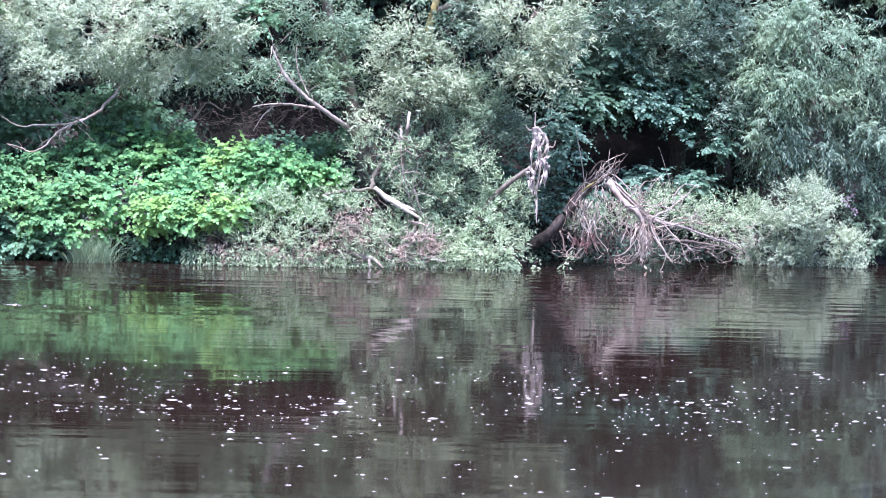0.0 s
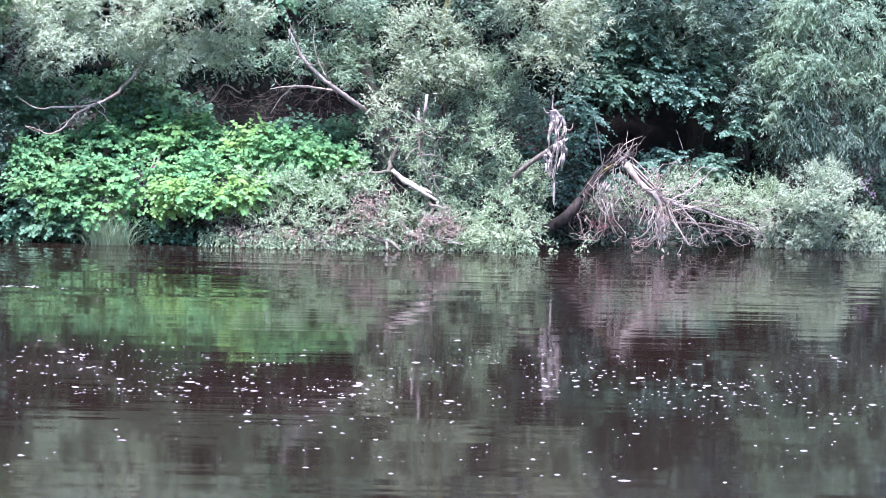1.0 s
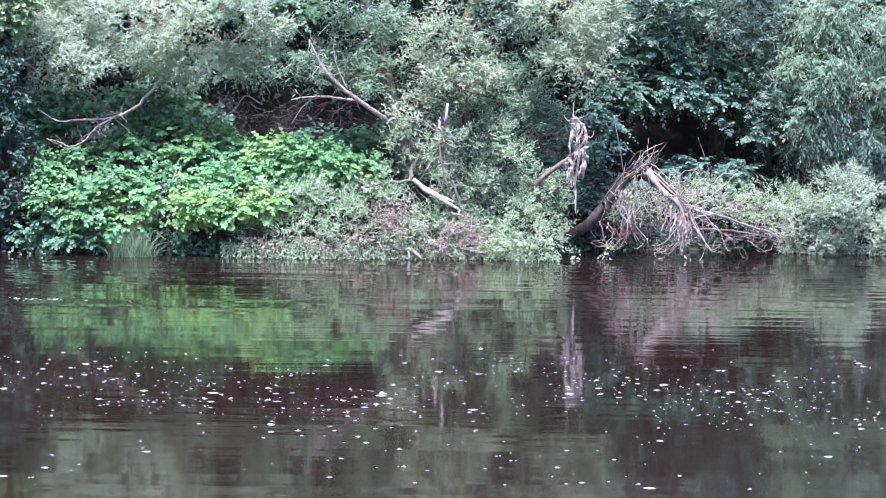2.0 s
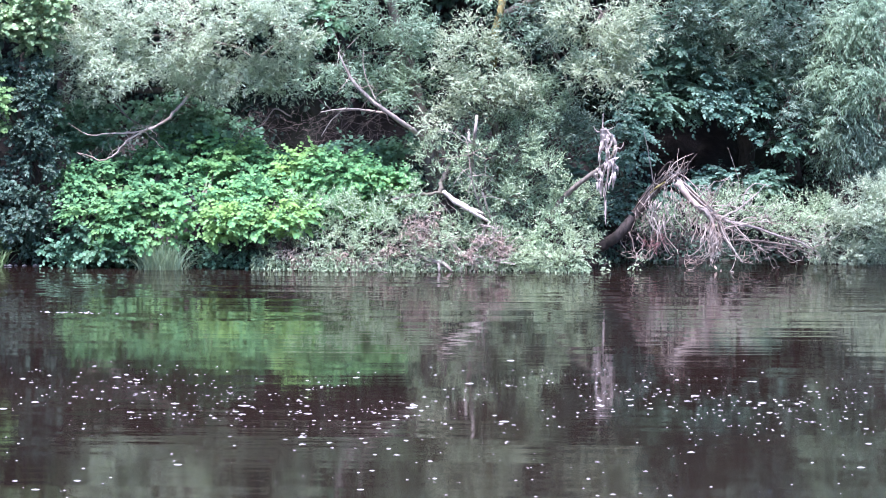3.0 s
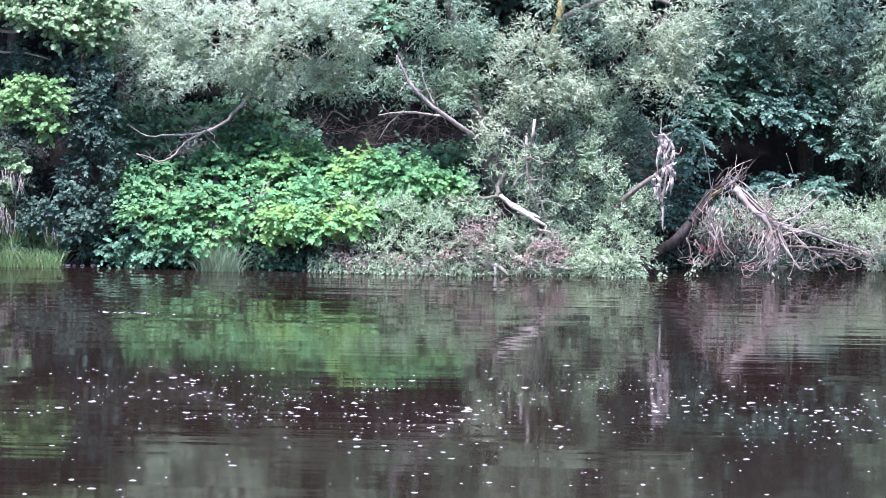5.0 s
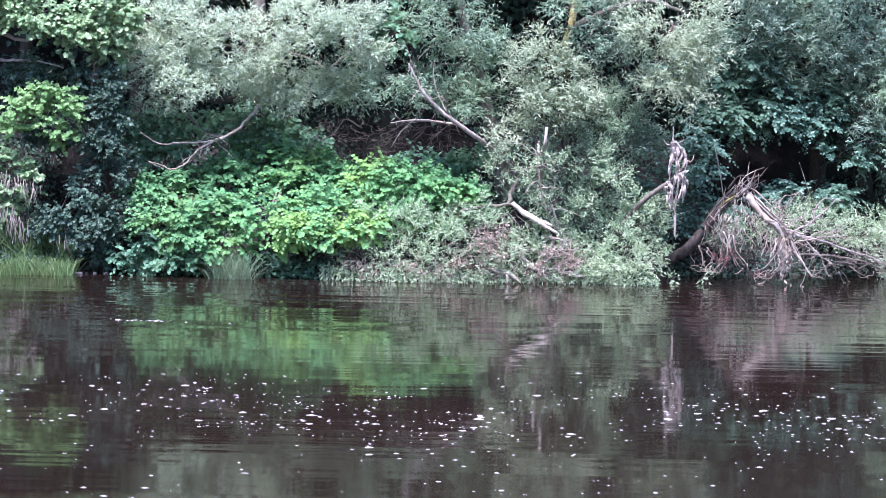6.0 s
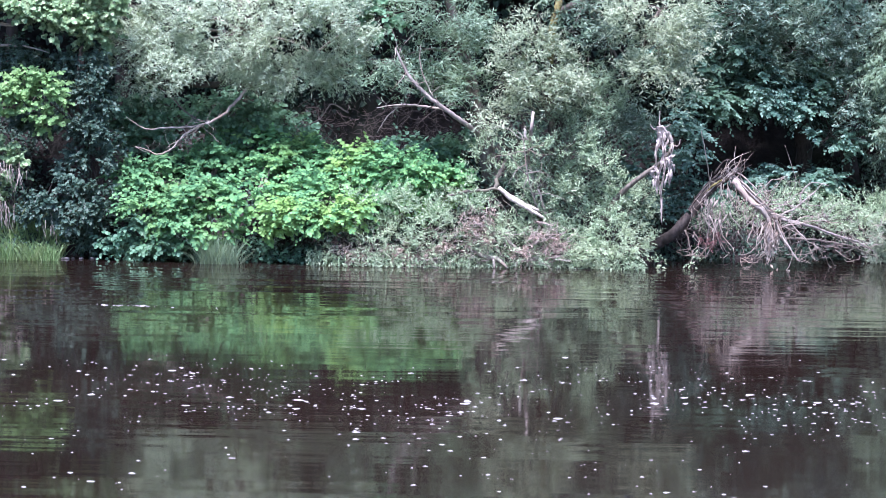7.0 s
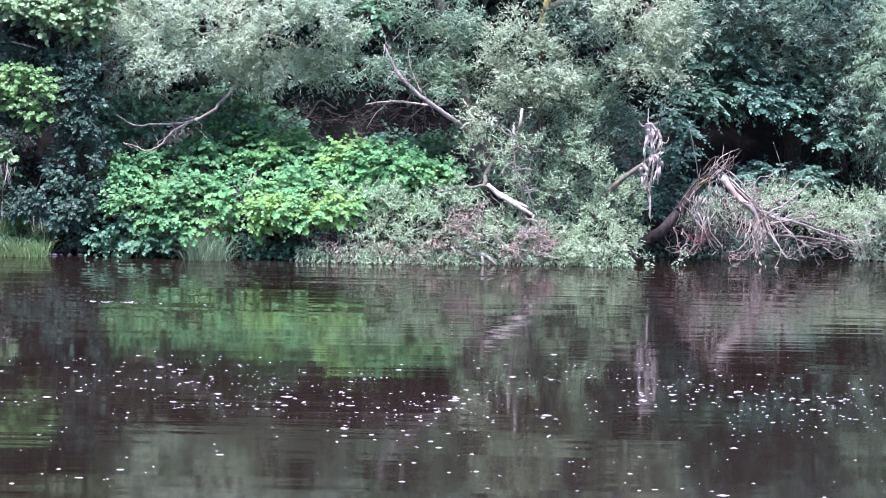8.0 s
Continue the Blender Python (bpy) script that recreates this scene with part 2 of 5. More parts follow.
def tube_part(name, parent, points, radii, mat, label="", sides=9, rough=0.12, seed=1, steps=6):
    path = smooth_path(points, steps)
    SEED[0] += 1
    bend = 0.09 if max(radii) > 0.06 else 0.3
    wob = np.random.default_rng(SEED[0]).normal(size=path.shape) * bend * np.interp(np.linspace(0, 1, len(path)), np.linspace(0, 1, len(radii)), radii)[:, None]
    wob[0], wob[-1] = 0, 0
    v, q, c = tube(path + wob, radii, sides, rough, seed)
    return part(name, mesh_of(name, under(parent, v), [q, c], mat, True), parent, label)


def tubes_part(name, parent, paths, radii, mat, label="", sides=4):
    """Many thin twigs of one tangle, joined."""
    vs, qs, cs, off = [], [], [], 0
    for k, p in enumerate(paths):
        v, q, c = tube(p, radii[k], sides)
        vs.append(v), qs.append(q + off), cs.append(c + off)
        off += len(v)
    return tagged(part(name, mesh_of(name, under(parent, np.vstack(vs)), [np.vstack(qs), np.vstack(cs)], mat, True), parent, label), kind="stuff")


LANCE = ([(0, 0, 0), (0.42, -0.5, 0.12), (1, 0, -0.1), (0.42, 0.5, 0.12)], [(0, 1, 2), (0, 2, 3)])
HEART = ([(0, 0, 0), (0.2, -0.5, 0.1), (0.62, -0.4, 0.06), (1, 0, -0.15), (0.62, 0.4, 0.06), (0.2, 0.5, 0.1)], [(0, 1, 2, 3), (0, 3, 4, 5)])
OVATE = ([(0, 0, 0), (0.2, -0.42, 0.08), (0.55, -0.48, 0.08), (0.85, -0.26, 0.0), (1, 0, -0.1), (0.85, 0.26, 0.0), (0.55, 0.48, 0.08), (0.2, 0.42, 0.08)], [(0, 1, 2, 3, 4), (0, 4, 5, 6, 7)])
LOBED = ([(0, 0, 0), (0.1, -0.5, 0.05), (0.34, -0.37, 0), (0.6, -0.54, 0.02), (0.72, -0.3, 0), (1, 0, -0.12), (0.72, 0.3, 0), (0.6, 0.54, 0.02), (0.34, 0.37, 0), (0.1, 0.5, 0.05)],
         [(0, 1, 2, 3, 4, 5), (0, 5, 6, 7, 8, 9)])


def leaf_arrays(shape, base, way, face, length, width):
    """One leaf at each base, pointing along way, its upper side towards face."""
    pts, polys = shape
    way = unit(way)
    side = unit(np.cross(way, face))
    face = np.cross(side, way)
    v = np.stack([base + way * (length * a)[:, None] + side * (width * b)[:, None] + face * (width * c)[:, None] for a, b, c in pts], 1)
    off = (np.arange(len(base)) * len(pts))[:, None]
    f = np.vstack([off + np.array(p)[None] for p in polys])
    return v.reshape(-1, 3), f


def shell(rng, clump, per_m2, puff):
    """Points on many small puffs of growth set unevenly round an ellipsoid, and their outward directions."""
    x, y, z, rx, ry, rz = clump
    area = 4 * np.pi * (((rx * ry) ** 1.6 + (rx * rz) ** 1.6 + (ry * rz) ** 1.6) / 3) ** (1 / 1.6)
    k = max(5, int(area * 0.16 / puff ** 2))
    u = unit(rng.normal(size=(k * 2, 3)))
    u = u[(u[:, 1] < 0.3) | (rng.random(2 * k) < 0.25)][:k]
    k = len(u)
    size = puff * rng.uniform(0.55, 1.25, k)
    inner = np.maximum(np.array([rx, ry, rz]) - puff * 0.5, 0.08)
    mid = np.array([x, y, z]) + u * inner * rng.uniform(0.55, 1.12, k)[:, None]
    n = max(8, int(area * per_m2 * 0.8))
    pick = rng.choice(k, n, p=size ** 2 / (size ** 2).sum())
    w = unit(rng.normal(size=(n, 3)) + u[pick] * 0.5 + np.array([0, -0.25, 0.3]))
    return mid[pick] + w * (size[pick] * rng.uniform(0.35, 1.0, n))[:, None] * np.array([1.15, 1, 0.85]), unit(w + u[pick] * 0.3)


def growth(shape, per, reach, count, ll, lw, droop, spread, rise, puff, hang=0.1, ruffle=0.25, lift=0.75, flat=1.0):
    """How a plant's shoots grow: leaf shape, shoots per square metre, shoot length, leaves on each, leaf length and width,
    sag of the shoot, spread of leaves to its sides, upward growth, puff size, hang and unevenness of the leaves, how far they face the sky, vertical spread of the shoots."""
    return (shape, per, reach, count, ll, lw, droop, spread, rise, puff, hang, ruffle, lift, flat)


def foliage(rng, clump, style):
    """Leafy shoots of one bough."""
    shape, per, reach, count, ll, lw, droop, spread, rise, puff, hang, ruffle, lift, flat = style
    p, u = shell(rng, clump, per, puff)
    n = len(p)
    d = unit(u * np.array([0.8, 0.8, 0.8 * flat]) + np.array([0, -0.15, rise]) + rng.normal(size=(n, 3)) * np.array([0.35, 0.35, 0.35 * flat]))
    ln = reach * rng.uniform(0.45, 1.5, n)
    k = (np.arange(count) + 0.5) / count
    s = ln[:, None] * k[None]
    sag = droop * rng.uniform(0.4, 1.5, n)
    pos = p[:, None] + d[:, None] * s[..., None] + np.array([0, 0, -1.0]) * (sag[:, None] * s ** 2)[..., None]
    tan = unit(d[:, None] + np.array([0, 0, -1.0]) * (2 * sag[:, None] * s)[..., None])
    across = unit(np.cross(tan, np.array([0, -0.4, 1.0]) + rng.normal(size=(n, 1, 3)) * ruffle))
    sign = np.where(np.arange(count) % 2, 1.0, -1.0)[None, :, None]
    tip = (k ** 3)[None, :, None]
    way = tan * (1 - spread * 0.5 + tip * 0.6) + across * sign * spread * (1 - 0.5 * tip) + np.array([0, 0, -1.0]) * hang + rng.normal(size=(n, count, 3)) * ruffle
    face = u[:, None] * 0.4 + np.array([0, -0.5, lift]) + rng.normal(size=(n, count, 3)) * ruffle * 1.4
    size = (ll * rng.uniform(0.65, 1.2, (n, 1)) * rng.uniform(0.8, 1.15, (n, count)) * (1 - 0.35 * k[None] ** 2)).ravel()
    return pos.reshape(-1, 3), way.reshape(-1, 3), face.reshape(-1, 3), size, size * (lw / ll)


WILLOW = growth(LANCE, 62, 0.32, 9, 0.132, 0.036, 0.45, 0.95, 0.12, 0.3, 0.15, 0.42)
WILLOW_BOLD = growth(LANCE, 31, 0.40, 9, 0.158, 0.041, 0.4, 0.95, 0.25, 0.34, 0.12, 0.38)
WILLOW_HIGH = growth(LANCE, 26, 0.33, 8, 0.16, 0.05, 0.5, 0.8, 0.1, 0.4, 0.2, 0.35)
WEEPING = growth(LANCE, 30, 0.5, 11, 0.165, 0.04, 0.9, 0.75, -0.05, 0.36, 0.55, 0.32)
WILLOW_LOOSE = growth(LANCE, 24, 0.40, 10, 0.165, 0.042, 0.45, 0.9, 0.2, 0.26, 0.12, 0.34)
SALLOW = growth(LANCE, 33, 0.34, 10, 0.128, 0.034, 0.2, 0.95, 0.45, 0.24, 0.05, 0.42)
BUSH = growth(LANCE, 62, 0.34, 10, 0.118, 0.029, 0.3, 0.9, 0.3, 0.22, 0.06, 0.42)
BROAD = growth(OVATE, 26, 0.43, 7, 0.146, 0.12, 0.5, 0.85, 0.1, 0.28, 0.3, 0.18, 0.42, 0.5)
SHADY = growth(OVATE, 20, 0.45, 7, 0.17, 0.145, 0.5, 0.85, 0.1, 0.32, 0.3, 0.22, 0.4, 0.5)
MAPLE = growth(LOBED, 30, 0.32, 7, 0.13, 0.142, 0.4, 0.8, 0.1, 0.24, 0.45, 0.24, 0.4, 0.5)
SPRAY = growth(OVATE, 22, 0.5, 9, 0.15, 0.095, 0.4, 0.9, 0.0, 0.32, 0.2, 0.18, 0.55, 0.35)
IVY = growth(HEART, 36, 0.25, 6, 0.125, 0.105, 0.6, 0.85, 0.0, 0.25, 0.35, 0.3, 0.45)
BALSAM = growth(LANCE, 30, 0.35, 8, 0.16, 0.055, 0.5, 0.85, 0.3, 0.25, 0.2, 0.3)
CANOPY = growth(LOBED, 12, 0.5, 7, 0.22, 0.22, 0.4, 0.9, 0.1, 0.5, 0.2, 0.3)
WITHERED = growth(LANCE, 40, 0.26, 8, 0.11, 0.03, 0.8, 0.8, -0.1, 0.2, 0.5, 0.5)
DOCK = growth(HEART, 60, 0.2, 6, 0.08, 0.045, 0.3, 0.8, 0.2, 0.12)


def next_rng():
    SEED[0] += 1
    return np.random.default_rng(SEED[0])


def leaf_parts(owner, origin, mesh, leaves):
    """Single leaves on one shared mesh, under the bough that bears them."""
    base, way, face, length, width = leaves
    way = unit(way)
    side = unit(np.cross(way, face))
    face = np.cross(side, way)
    for k in range(len(base)):
        ob = part("leaf", mesh, owner)
        m = Matrix.Identity(4)
        for col, (axis, scale) in enumerate(((way[k], length[k]), (side[k], width[k]), (face[k], width[k]))):
            for row in range(3):
                m[row][col] = axis[row] * scale
        m.translation = Vector(base[k] - origin)
        ob.matrix_basis = m


def boughs(tree, clumps, style, mat, name="leafy_bough", hold=None, wood=None, single=0):
    """The leafy clumps of a tree or shrub, each with the branch that carries it from the point hold."""
    for c in clumps:
        rng = next_rng()
        leaves = foliage(rng, c, style)
        order = np.argsort(leaves[0][:, 1])
        v, f = leaf_arrays(style[0], *[a[order[single:]] for a in leaves])
        bough = tagged(part(name, mesh_of(name, under(tree, v), [f], mat), tree), kind="stuff")
        if single:
            one = mesh_of("leaf", style[0][0], [np.array([q]) for q in style[0][1]], mat)
            leaf_parts(bough, np.array(tree.location), one, [a[order[:single]] for a in leaves])
        if hold is not None:
            a, b = np.array(hold, dtype=float), np.array(c[:3])
            a = a + (b - a) * 0.05
            mid = (a + b) / 2 + np.array([rng.normal() * 0.1, 0.1, 0.25 * np.linalg.norm(b - a) * 0.4])
            thick = 0.018 + 0.012 * np.linalg.norm(b - a)
            tube_part("branch", tree, [a, mid, b], [thick, thick * 0.6, 0.01], wood or M_BARK, sides=6, steps=5)
            twigs, rr = [], []
            for k in range(7):
                w = unit(rng.normal(size=3)) * np.array(c[3:]) * 0.9
                e = b + w
                twigs.append(smooth_path([b + (mid - b) * rng.uniform(0, 0.3), b + w * 0.5 + np.array([0, 0, 0.06]), e - np.array([0, 0, 0.08])], 3))
                rr.append([0.012, 0.004])
            tubes_part("twig_spray", tree, twigs, rr, wood or M_BARK)


# ---- ground and water ----
BANK_X = np.array([-400, -40, -12, -11.2, -10.6, -9.6, -8.8, -3, 2.3, 5, 8, 12, 16, 40, 400.0])
BANK_Y = np.array([56, 56, 56.2, 56.5, 57.5, 57.6, 57.0, 56.5, 57.0, 59.0, 60.4, 60.6, 61.2, 62, 62.0])


def land_height(x, y):
    """Height of the land: the river's bed, the near bank, the steep wooded bank opposite."""
    far = y - np.interp(x, BANK_X, BANK_Y) + 0.25 * np.sin(x * 1.7) + 0.15 * np.sin(x * 4.1 + 1)
    up = np.where(far < 0.6, far * 0.75, 0.45 + (far - 0.6) * 0.72)
    up = np.minimum(up, 9 + 0.02 * far) + 0.18 * np.sin(x * 0.9 + y * 1.3) * np.clip(far, 0, 1)
    for mid, wide, start, deep in ((-11.1, 1.0, 0.6, 3.2), (-2.4, 2.0, 3.0, 2.6)):
        notch = np.exp(-((x - mid) / wide) ** 4) * np.clip((start + deep + 0.6 - far) / 0.5, 0, 1)
        up = up - notch * 0.72 * np.clip(far - start, 0, deep)
    near = 4.0 - y
    low = np.where(near > -4, np.minimum((near + 4) * 0.9 - 0.2, 3.4), -1.5)
    return np.maximum(np.maximum(up, -1.5), low)


def land():
    xs = np.concatenate([-np.geomspace(1500, 22, 14), np.linspace(-20, 22, 140), np.geomspace(24, 1500, 14)])
    ys = np.concatenate([-np.geomspace(1500, 6, 12), np.linspace(-4, 12, 17), np.linspace(16, 52, 8), np.linspace(54, 76, 90), np.geomspace(80, 1500, 14)])
    gx, gy = np.meshgrid(xs, ys, indexing="ij")
    v = np.stack([gx, gy, land_height(gx, gy)], -1).reshape(-1, 3)
    i, j = np.meshgrid(np.arange(len(xs) - 1), np.arange(len(ys) - 1), indexing="ij")
    a = i * len(ys) + j
    q = np.stack([a, a + len(ys), a + len(ys) + 1, a + 1], -1).reshape(-1, 4)
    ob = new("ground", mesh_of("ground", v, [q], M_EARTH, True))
    tagged(ob, "dark brown earth bank with leaf litter, darkened for shade under trees", "ground", kind="structure")


def river():
    v = np.array([(-1500, 2, 0), (1500, 2, 0), (1500, 64, 0), (-1500, 64, 0)], dtype=float)
    ob = new("water", mesh_of("water", v, [np.array([[0, 1, 2, 3]])], M_WATER))
    tagged(ob, "dark peat-brown river water mirroring the wooded bank", "river", kind="structure")


land()
river()


# ---- woodland behind ----
def hollow(x, y, z):
    """True inside the dark recesses under the boughs, where nothing grows."""
    a = ((x - 8.2) / 3.1) ** 2 + ((z - 2.95) / 0.75) ** 2 < 1
    b = ((x + 11.1) / 1.0) ** 2 + ((z - 2.7) / 1.0) ** 2 < 1
    c = ((x + 2.5) / 1.9) ** 2 + ((z - 3.6) / 0.65) ** 2 < 1
    return (a & (y < 66)) | (b & (y < 62)) | (c & (y < 66))


def woodland():
    """The wood on the slope: stems, and leaves without number coloured dark for shade."""
    rng = next_rng()
    n = 52000
    x = rng.uniform(-24, 26, n)
    y = np.interp(x, BANK_X, BANK_Y) + rng.uniform(5.4, 10.5, n)
    z = land_height(x, y) + 0.1 + rng.random(n) ** 0.8 * 9
    patchy = np.sin(x * 1.3 + 2 * np.sin(z * 0.9)) + np.sin(z * 1.7 + x * 0.5) + rng.normal(size=n) * 0.5
    keep = (patchy > -0.7) & ~hollow(x, y, z)
    p = np.stack([x, y, z], -1)[keep]
    m = len(p)
    way = np.array([0, -0.5, -0.6]) + rng.normal(size=(m, 3)) * 0.5
    face = np.array([0, -0.5, 0.8]) + rng.normal(size=(m, 3)) * 0.4
    size = rng.uniform(0.14, 0.26, m)
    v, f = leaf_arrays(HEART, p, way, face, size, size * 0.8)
    # ivy's darker colour on wood leaves, so gaps between boughs look shaded
    ob = new("woodland_leaves", mesh_of("woodland_leaves", v, [f], M_IVY_SHADE))
    tagged(ob, "dense leaves of the wood, coloured dark green for shade", "woodland", kind="stuff")
    # unseen leaf layer overhead, added to keep light off the slope
    n = 30000
    x, y = rng.uniform(-26, 28, n), rng.uniform(61.5, 76, n)
    z = 9.5 + rng.random(n) * 5 - 0.02 * (x ** 2) * 0.2
    # its front eave, added to shade the hollows in the bank
    m = 12000
    ex = rng.uniform(-24, 26, m)
    x, y, z = np.append(x, ex), np.append(y, np.interp(ex, BANK_X, BANK_Y) + np.where(ex > 5, 1.2, 2.6) + rng.uniform(0, 4.2, m)), np.append(z, rng.uniform(9.2, 11.5, m))
    n += m
    p = np.stack([x, y, z], -1)
    way = np.array([0, -0.3, -0.3]) + rng.normal(size=(n, 3)) * 0.6
    face = np.array([0, -0.2, 1.0]) + rng.normal(size=(n, 3)) * 0.4
    size = rng.uniform(0.3, 0.5, n)
    v, f = leaf_arrays(HEART, p, way, face, size, size)
    ob = new("woodland_canopy", mesh_of("woodland_canopy", v, [f], M_DARK))
    tagged(ob, "unseen green leaf layer above the bank, added to shade it", "woodland", kind="stuff")


woodland()


def undergrowth():
    """Low dark leaves added over the bank's earth, their colour standing in for shade."""
    rng = next_rng()
    n = 66000
    x = rng.uniform(-18, 20, n)
    y = np.interp(x, BANK_X, BANK_Y) + rng.random(n) ** 1.2 * 7.5 - 0.1
    patchy = np.sin(x * 2.3 + y) + np.sin(y * 2.9 - x * 1.1) + rng.normal(size=n) * 0.6
    bare = np.exp(-((x + 2.7) / 2.5) ** 2 - ((y - 61.8) / 1.6) ** 2)
    keep = (patchy > -1.1) & (rng.random(n) > bare * 0.8) & ~hollow(x, y, land_height(x, y))
    x, y = x[keep], y[keep]
    n = len(x)
    p = np.stack([x, y, np.maximum(land_height(x, y), 0) + 0.03 + rng.random(n) ** 2 * 0.45], -1)
    way = np.array([0, -0.6, -0.4]) + rng.normal(size=(n, 3)) * 0.5
    face = np.array([0, -0.5, 0.8]) + rng.normal(size=(n, 3)) * 0.45
    size = rng.uniform(0.07, 0.14, n)
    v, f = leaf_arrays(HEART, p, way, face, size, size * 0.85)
    ob = new("undergrowth", mesh_of("undergrowth", v, [f], M_IVY_SHADE))
    tagged(ob, "low leaves added over the bank, coloured dark for its shade", "undergrowth", kind="stuff")


undergrowth()


def wood_tree(x, y, height, r, lean, mat, label):
    base = land_height(np.array(x), np.array(y)).item() - 0.2
    t = thing("woodland_tree", (x, y, base), label, "tree", "trees of the wood")
    tube_part("trunk", t, [(x, y, base), (x + lean * 0.4, y, base + height * 0.35), (x + lean * 0.7, y - 0.1, base + height * 0.7), (x + lean, y, base + height)], [r * 1.3, r, r * 0.8, r * 0.3], mat, sides=10, rough=0.08)
    rng = next_rng()
    for k in range(4):
        h = rng.uniform(0.55, 0.95)
        a = np.array((x + lean * h, y, base + height * h))
        b = a + np.array((rng.uniform(-1.6, 1.6), rng.uniform(-0.6, 0.6), rng.uniform(0.5, 1.4)))
        tube_part("limb", t, [a, (a + b) / 2 + np.array((0, 0, 0.15)), b], [r * 0.4, r * 0.28, r * 0.1], mat, sides=6)
    boughs(t, [(x + lean, y, base + height, 1.9, 1.6, 1.5)], CANOPY, M_DARK)
    return t


for wx, wy, wh, wr, wl in ((-13.5, 61.5, 9, 0.16, 0.5), (-10.2, 62.5, 9.5, 0.2, -0.4), (-6.4, 61.8, 9, 0.15, 0.6), (-2.2, 63, 9.5, 0.22, 0.3), (11.6, 65, 8, 0.2, 0.4), (13, 65.5, 8, 0.17, -0.4), (17, 66, 8, 0.2, 0.2)):
    wood_tree(wx, wy, wh, wr, wl, M_DARKWOOD, "slender dark-barked woodland tree on the slope")


# ---- willows ----
def side_twigs(owner, points, n, length, mat, rng):
    """Bare crooked twigs standing off a branch."""
    path = smooth_path(points, 8)
    out = []
    for _ in range(n):
        a = path[rng.integers(2, len(path))]
        d = unit(rng.normal(size=3) * np.array((1, 0.4, 0.8)) + np.array((0, 0, 0.1)))
        q = [a]
        for _ in range(4):
            d = unit(d + rng.normal(size=3) * 0.35)
            q.append(q[-1] + d * length * rng.uniform(0.15, 0.35))
        out.append(np.array(q))
    tubes_part("twig_spray", owner, out, [[0.012, 0.004]] * n, mat)


def tree(name, base, label, category, group=""):
    return thing(name, base, label, category, group)


def silver_willow():
    t = tree("willow_tree", (-6.6, 62.2, 4.0), "large silver-leaved willow with drooping shoots over the river", "tree", "willows")
    tube_part("trunk", t, [(-6.6, 62.2, 3.7), (-6.62, 61.6, 4.6), (-6.5, 60.6, 5.6), (-6.4, 59.8, 7.0), (-6.45, 59.6, 8.6)], [0.3, 0.27, 0.24, 0.2, 0.1], M_BARK, "ridged grey-brown trunk")
    tube_part("limb", t, [(-6.52, 60.9, 5.3), (-6.45, 59.5, 4.95), (-7.13, 58.5, 4.71), (-8.34, 58.1, 4.77), (-9.37, 57.8, 5.06)], [0.13, 0.11, 0.09, 0.06, 0.03], M_DARKWOOD)
    tube_part("dead_branch", t, [(-6.47, 59.5, 4.97), (-6.1, 58.7, 4.8), (-6.38, 58.1, 4.34), (-6.87, 57.9, 3.84), (-7.5, 57.8, 3.58), (-8.26, 57.7, 3.53), (-8.88, 57.7, 3.49), (-9.39, 57.6, 3.81)], [0.05, 0.04, 0.045, 0.038, 0.03, 0.024, 0.018, 0.01], M_TWIG, "bare pale grey branch")
    tube_part("dead_branch", t, [(-7.13, 57.9, 3.72), (-7.77, 57.7, 3.37), (-8.09, 57.6, 3.01), (-8.49, 57.6, 2.79), (-8.79, 57.6, 2.91), (-9.13, 57.5, 3.01)], [0.03, 0.028, 0.024, 0.022, 0.017, 0.01], M_TWIG, "bare pale grey branch")
    tube_part("dead_branch", t, [(-8.64, 58.1, 4.69), (-8.16, 58, 4.31), (-7.84, 58, 3.98), (-7.45, 58, 3.74)], [0.03, 0.025, 0.02, 0.01], M_BROWNTWIG)
    side_twigs(t, [(-6.38, 58.1, 4.34), (-6.87, 57.9, 3.84), (-7.5, 57.8, 3.58), (-8.26, 57.7, 3.53)], 14, 0.7, M_GREYWOOD, next_rng())
    side_twigs(t, [(-7.13, 57.9, 3.72), (-7.77, 57.7, 3.37), (-8.49, 57.6, 2.79), (-9.13, 57.5, 3.01)], 10, 0.5, M_GREYWOOD, next_rng())
    boughs(t, [(-9.34, 58, 5.52, 0.96, 0.93, 0.93), (-8.06, 57.8, 5.16, 1.02, 0.93, 0.77), (-8.36, 58.2, 6.4, 1.24, 1.13, 1.09), (-6.65, 58.2, 6.12, 1.32, 1.13, 1.03), (-6.14, 58.6, 5.36, 0.94, 0.93, 0.63), (-4.82, 57.7, 6.37, 1.23, 1.13, 1.23), (-4.64, 58.4, 4.99, 1, 0.93, 0.63),
               (-3.45, 57.8, 6.4, 0.93, 1.03, 1.23), (-3.71, 58.6, 5.16, 0.7, 0.82, 0.72), (-9.67, 58.6, 6.85, 1.1, 1.03, 0.86), (-5.58, 58.6, 4.98, 0.78, 0.72, 0.47)], WILLOW, M_WILLOW, hold=(-6.45, 60.2, 6.2))
    boughs(t, [(-8.91, 60.8, 8.62, 1.95, 1.67, 1.22), (-6.69, 61.2, 8.85, 2.12, 1.87, 1.47), (-4.23, 60.8, 8.71, 1.79, 1.56, 1.22)], WILLOW_HIGH, M_WILLOW, hold=(-6.42, 59.7, 7.8))


